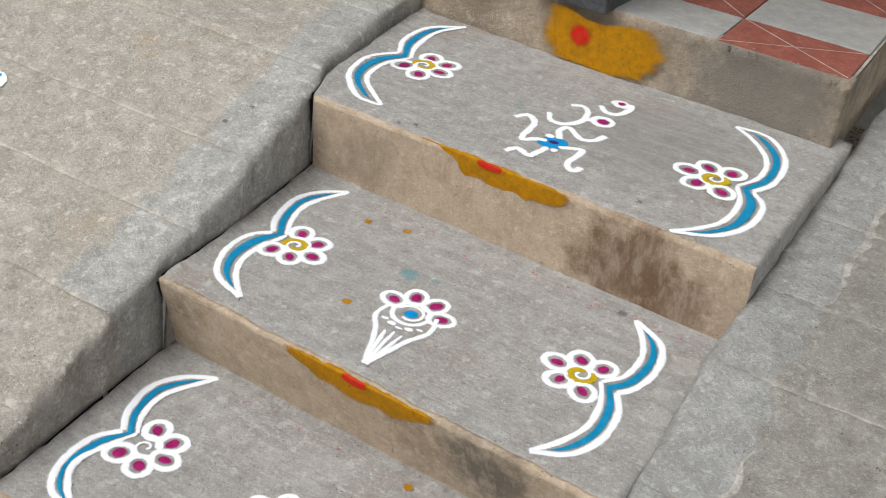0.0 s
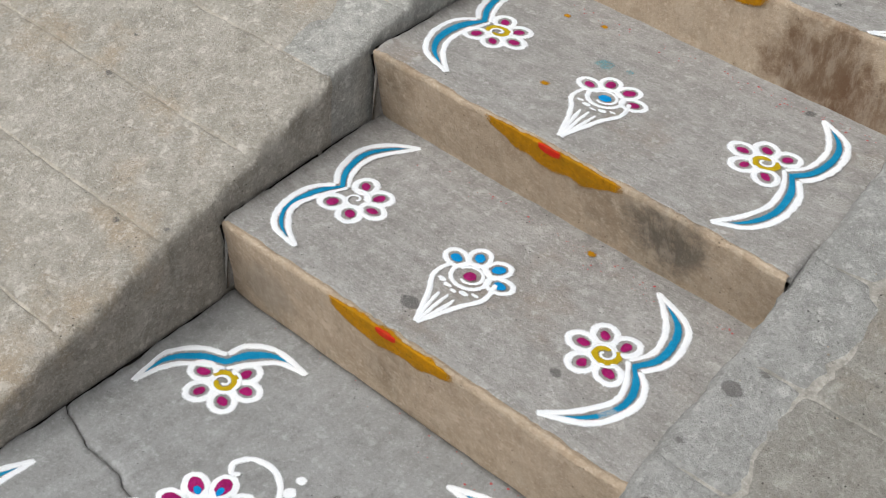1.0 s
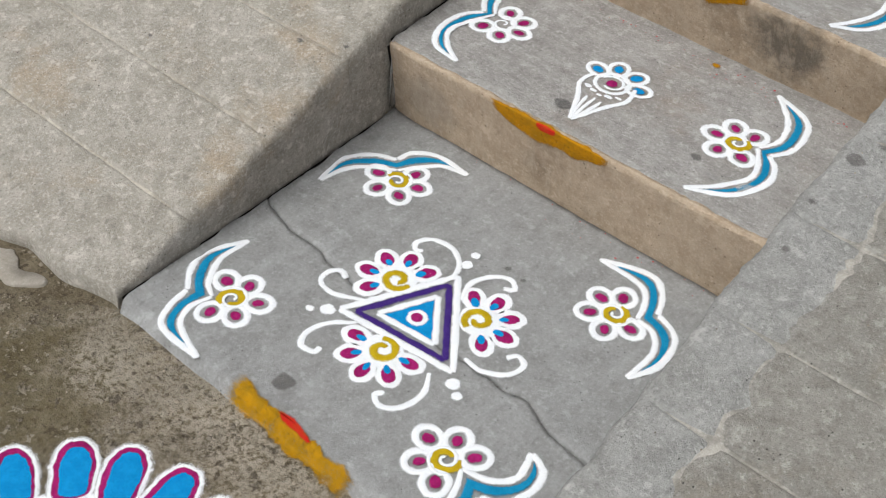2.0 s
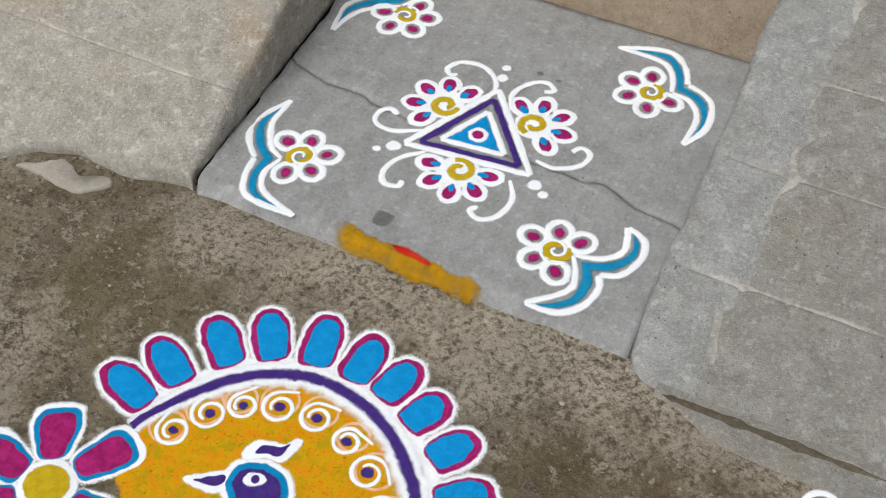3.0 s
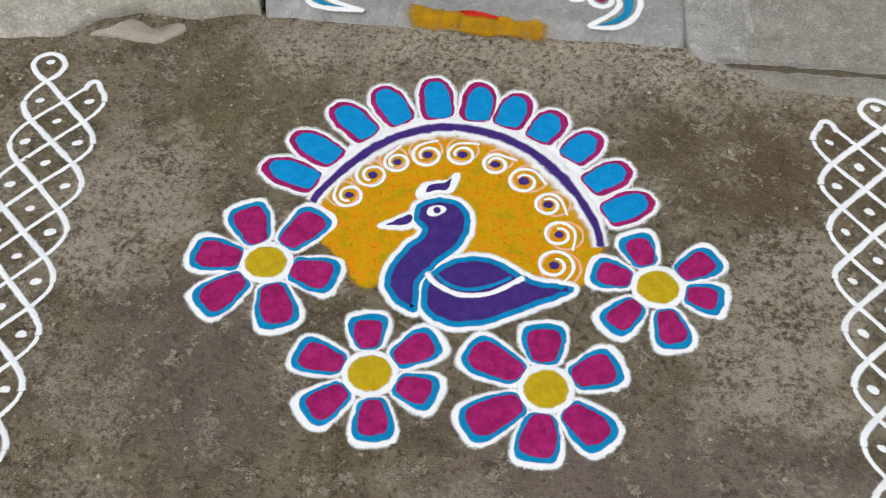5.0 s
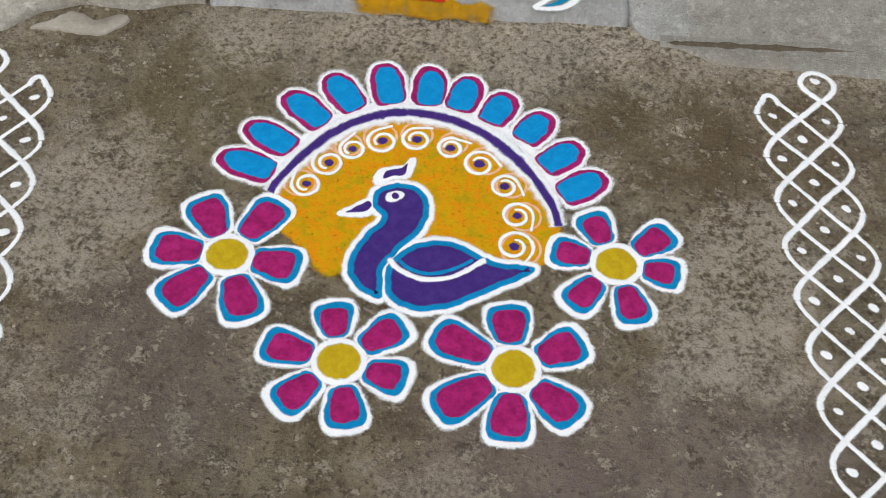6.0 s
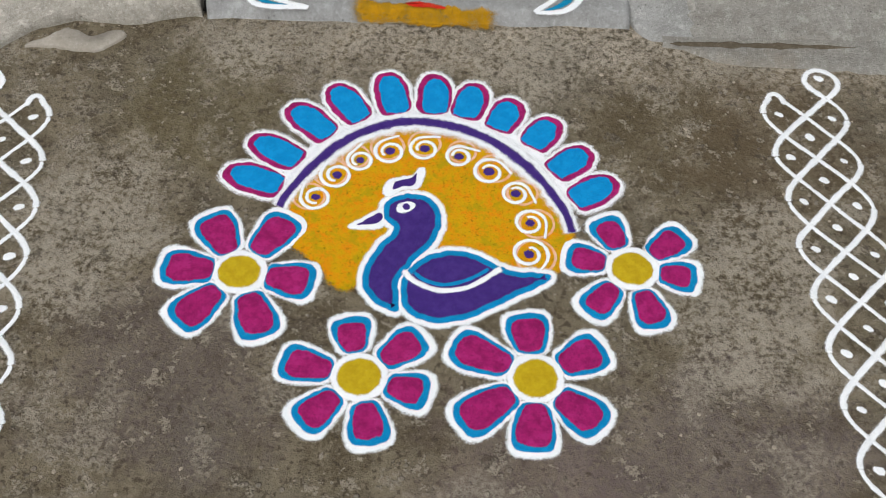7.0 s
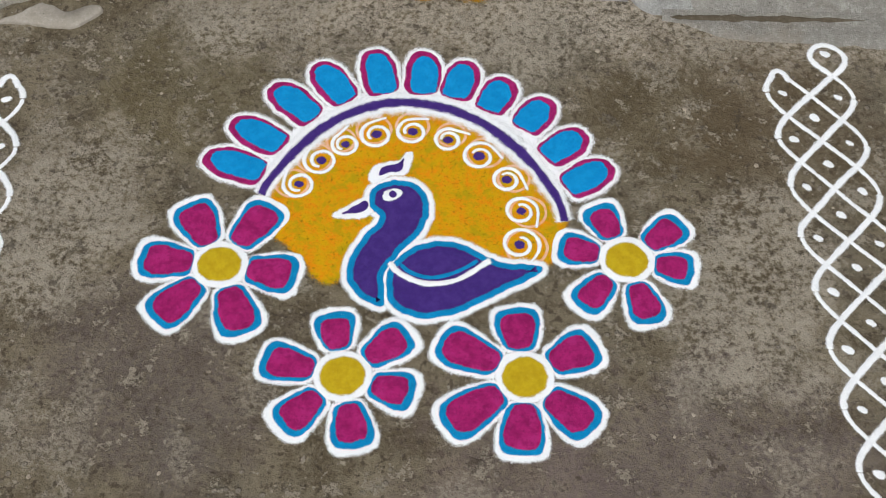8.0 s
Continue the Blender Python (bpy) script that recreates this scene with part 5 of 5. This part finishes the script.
# ---- small things ----
GRIME = powder("grime", (0.14, 0.135, 0.13), (0.20, 0.19, 0.18), thin=1.3)
RESIDUE = powder("white_residue", (0.62, 0.60, 0.57), (0.5, 0.48, 0.45), thin=1.75)
FAINT_BLUE = powder("faint_blue_dust", (0.12, 0.36, 0.42), (0.2, 0.4, 0.42), thin=1.75)
flat = lambda z: (lambda x, y: z)
SPOTS = [  # where, radius, surface, material
    ((-0.156, 0.578), 0.010, left_height, GRIME), ((-0.066, 0.615), 0.007, left_height, GRIME), ((-0.433, 0.424), 0.006, left_height, GRIME),
    ((-0.46, 0.80), 0.008, left_height, GRIME), ((-0.50, 0.90), 0.008, left_height, GRIME), ((-0.24, 1.50), 0.008, left_height, GRIME), ((-0.22, 1.56), 0.007, left_height, GRIME),
    ((0.849, 0.922), 0.017, right_height, GRIME), ((0.832, 0.809), 0.008, right_height, GRIME), ((0.846, 0.705), 0.006, right_height, GRIME), ((0.874, 0.968), 0.009, right_height, GRIME),
    ((0.330, 0.061), 0.022, Z_LAND, GRIME), ((0.43, 0.53), 0.008, Z_LAND, GRIME), ((0.47, 0.525), 0.007, Z_LAND, GRIME),
    ((0.06, 1.672), 0.008, Z_TOP, GRIME), ((0.09, 1.69), 0.007, Z_TOP, GRIME), ((0.57, 1.71), 0.010, Z_TOP, GRIME),
    ((0.62, 1.60), 0.012, Z_MID, GRIME), ((0.33, 0.80), 0.020, Z_LOW, GRIME), ((0.60, 0.84), 0.012, Z_LOW, GRIME),
    ((0.77, 1.42), 0.022, Z_MID, RESIDUE), ((0.72, 0.82), 0.025, Z_LOW, RESIDUE), ((0.775, 1.52), 0.032, Z_MID, RESIDUE), ((0.79, 1.36), 0.030, Z_MID, RESIDUE), ((0.06, 1.15), 0.024, Z_LOW, RESIDUE),
    ((0.20, 1.93), 0.012, Z_TOP, FAINT_BLUE), ((0.25, 1.45), 0.022, Z_MID, FAINT_BLUE), ((0.30, 1.46), 0.010, Z_MID, FAINT_BLUE),
    ((0.08, 1.56), 0.006, Z_MID, TURMERIC), ((0.16, 1.58), 0.005, Z_MID, TURMERIC), ((0.47, 1.13), 0.006, Z_LOW, TURMERIC), ((0.21, 1.30), 0.007, Z_MID, TURMERIC),
]
for (x, y), r, surface, material in SPOTS:
    sloping = callable(surface)
    z = (surface(y) if sloping else surface) + 0.0012
    name = {"grime": "dirt_spot", "white_residue": "lime_bloom", "faint_blue_dust": "dust_smudge", "turmeric": "turmeric_crumb"}[material.name]
    words = {"dirt_spot": "small dark dirt spot on the cement", "lime_bloom": "faint white lime bloom on the tread", "dust_smudge": "faint blue powder dust on the tread", "turmeric_crumb": "crumb of turmeric on the tread"}[name]
    spot = holder(name, (x, y, z), words, "stain", name.replace("_", " ") + "s", turn=math.degrees(math.atan(0.305)) if sloping else 0.0)
    shape = [(x + r * (1 + 0.45 * float(wave(k * 0.7, y, 0.9, 17))) * math.cos(k * 0.785), y + 0.75 * r * (1 + 0.45 * float(wave(k * 0.9, x, 0.8, 18))) * math.sin(k * 0.785)) for k in range(8)]
    area("film", shape, material, spot, z=0.0002, height=0.0006, rim=min(0.008, r))

# broken cement patch at the foot of the left ramp
verts, faces = [], []
shape = curve([(-0.335, -0.098), (-0.30, -0.075), (-0.27, -0.050), (-0.235, -0.058), (-0.205, -0.070), (-0.165, -0.052), (-0.150, -0.066), (-0.175, -0.092), (-0.21, -0.108), (-0.28, -0.100)], 0.006, True)
shape = np.array([q * (1 + 0.0) + 0.003 * np.array([wave(q[0], q[1], 0.012, 5), wave(q[0], q[1], 0.012, 6)]) for q in shape])
n = len(shape)
c = shape.mean(0)
for f, z in ((1.0, -0.002), (0.98, 0.003), (0.93, 0.0045)):
    verts += [(*(c + (q - c) * f), z + 0.0006 * float(wave(q[0], q[1], 0.02, 8))) for q in shape]
faces = [(r * n + k, r * n + (k + 1) % n, (r + 1) * n + (k + 1) % n, (r + 1) * n + k) for r in (0, 1) for k in range(n)] + [tuple(range(2 * n, 3 * n))]
tagged(new("cement_patch", mesh("cement_patch", verts, faces, PATCH)), "thin broken pale cement patch on the ground beside the ramp", "cement patch")


def grit(name, label, spots, lo, hi):
    """Loose chips: squashed uneven octahedra."""
    rng = np.random.RandomState(12)
    verts, faces = [], []
    for x, y, z in spots:
        r = lo + (hi - lo) * rng.rand() ** 3
        a = rng.rand() * 6.28
        k = len(verts)
        for i in range(6):
            q = r * (0.7 + 0.6 * rng.rand())
            verts.append((x + q * math.cos(a + i * 1.047), y + q * math.sin(a + i * 1.047), z))
        for i in range(6):
            q = r * (0.35 + 0.3 * rng.rand())
            verts.append((x + q * math.cos(a + i * 1.047), y + q * math.sin(a + i * 1.047), z + r * (0.45 + 0.3 * rng.rand())))
        faces += [(k + i, k + (i + 1) % 6, k + 6 + (i + 1) % 6, k + 6 + i) for i in range(6)] + [tuple(range(k + 6, k + 12))]
    return tagged(new(name, mesh(name, verts, faces, PEBBLE, False)), label, "gravel", kind="stuff")


rng = np.random.RandomState(4)
spots = []
while len(spots) < 1500:
    x, y = rng.uniform(-0.95, 1.75), rng.uniform(-1.4, -0.02)
    if math.hypot(x - 0.42, (y + 0.55) * 1.1) < 0.50 or rng.rand() < 0.45 * (y < -0.3):
        continue
    spots.append((x, y, -0.0022))
grit("gravel", "loose brown and pale grit lying on the ground", spots, 0.0012, 0.0055)
spots = []
for _ in range(420):
    y = rng.uniform(0.05, 1.7)
    x = left_edge(y) - 0.03 - 0.6 * rng.rand() if rng.rand() < 0.5 else right_edge(y) + 0.03 + 0.5 * rng.rand()
    spots.append((x, y, (left_height(y) if x < 0.3 else right_height(y)) - 0.0008))
grit("ramp_grit", "fine grit lying on the cement ramps", spots, 0.0008, 0.0022)

# red powder swept against the foot of each riser
rng = np.random.RandomState(9)
verts, faces = [], []
for base, z, count in ((0.742, Z_LAND, 26), (1.172, Z_LOW, 60), (1.648, Z_MID, 90)):
    for _ in range(count):
        x, y = 0.06 + 0.70 * rng.rand() ** 0.8, base - 0.004 - 0.05 * rng.rand() ** 2.5 - (0.03 if z > 0.1 else 0.0)
        r = 0.0010 + 0.0022 * rng.rand() ** 3
        k = len(verts)
        turn = rng.rand() * 6.28
        verts += [(x + r * (0.7 + 0.6 * rng.rand()) * math.cos(turn + 1.257 * i), y + r * (0.7 + 0.6 * rng.rand()) * math.sin(turn + 1.257 * i), z + 0.0004) for i in range(5)]
        verts.append((x, y, z + 0.0008 + r * 0.5))
        faces += [(k + i, k + (i + 1) % 5, k + 5) for i in range(5)]
m, nt, bsdf = shader("red_crumbs")
info = nt.nodes.new("ShaderNodeNewGeometry")
nt.links.new(blend(nt, info.outputs["Random Per Island"], (0.42, 0.045, 0.05), (0.36, 0.20, 0.19)), bsdf.inputs["Base Color"])
bsdf.inputs["Roughness"].default_value = 0.95
tagged(new("red_crumbs", mesh("red_crumbs", verts, faces, m, False)), "scattered crumbs of red powder along the risers", "powder", kind="stuff")

# crumbling pale mortar along the broken edge of the plinth
verts, faces = [], []
for _ in range(110):
    x = rng.uniform(0.36, 0.78)
    y, z = plinth_line(x) + rng.uniform(-0.004, 0.045), Z_FLOOR + rng.uniform(-0.012, 0.0)
    r = 0.0015 + 0.0045 * rng.rand() ** 2
    k = len(verts)
    turn = rng.rand() * 6.28
    for i in range(6):
        q = r * (0.7 + 0.6 * rng.rand())
        verts.append((x + q * math.cos(turn + 1.047 * i), y + q * math.sin(turn + 1.047 * i), z - 0.004))
    for i in range(6):
        q = r * (0.4 + 0.3 * rng.rand())
        verts.append((x + q * math.cos(turn + 1.047 * i), y + q * math.sin(turn + 1.047 * i), z + r * 0.5))
    faces += [(k + i, k + (i + 1) % 6, k + 6 + (i + 1) % 6, k + 6 + i) for i in range(6)] + [tuple(range(k + 6, k + 12))]
part("mortar_crumbs", mesh("mortar_crumbs", verts, faces, PLINTH, False), floor, "pale crumbling mortar on the plinth's edge")
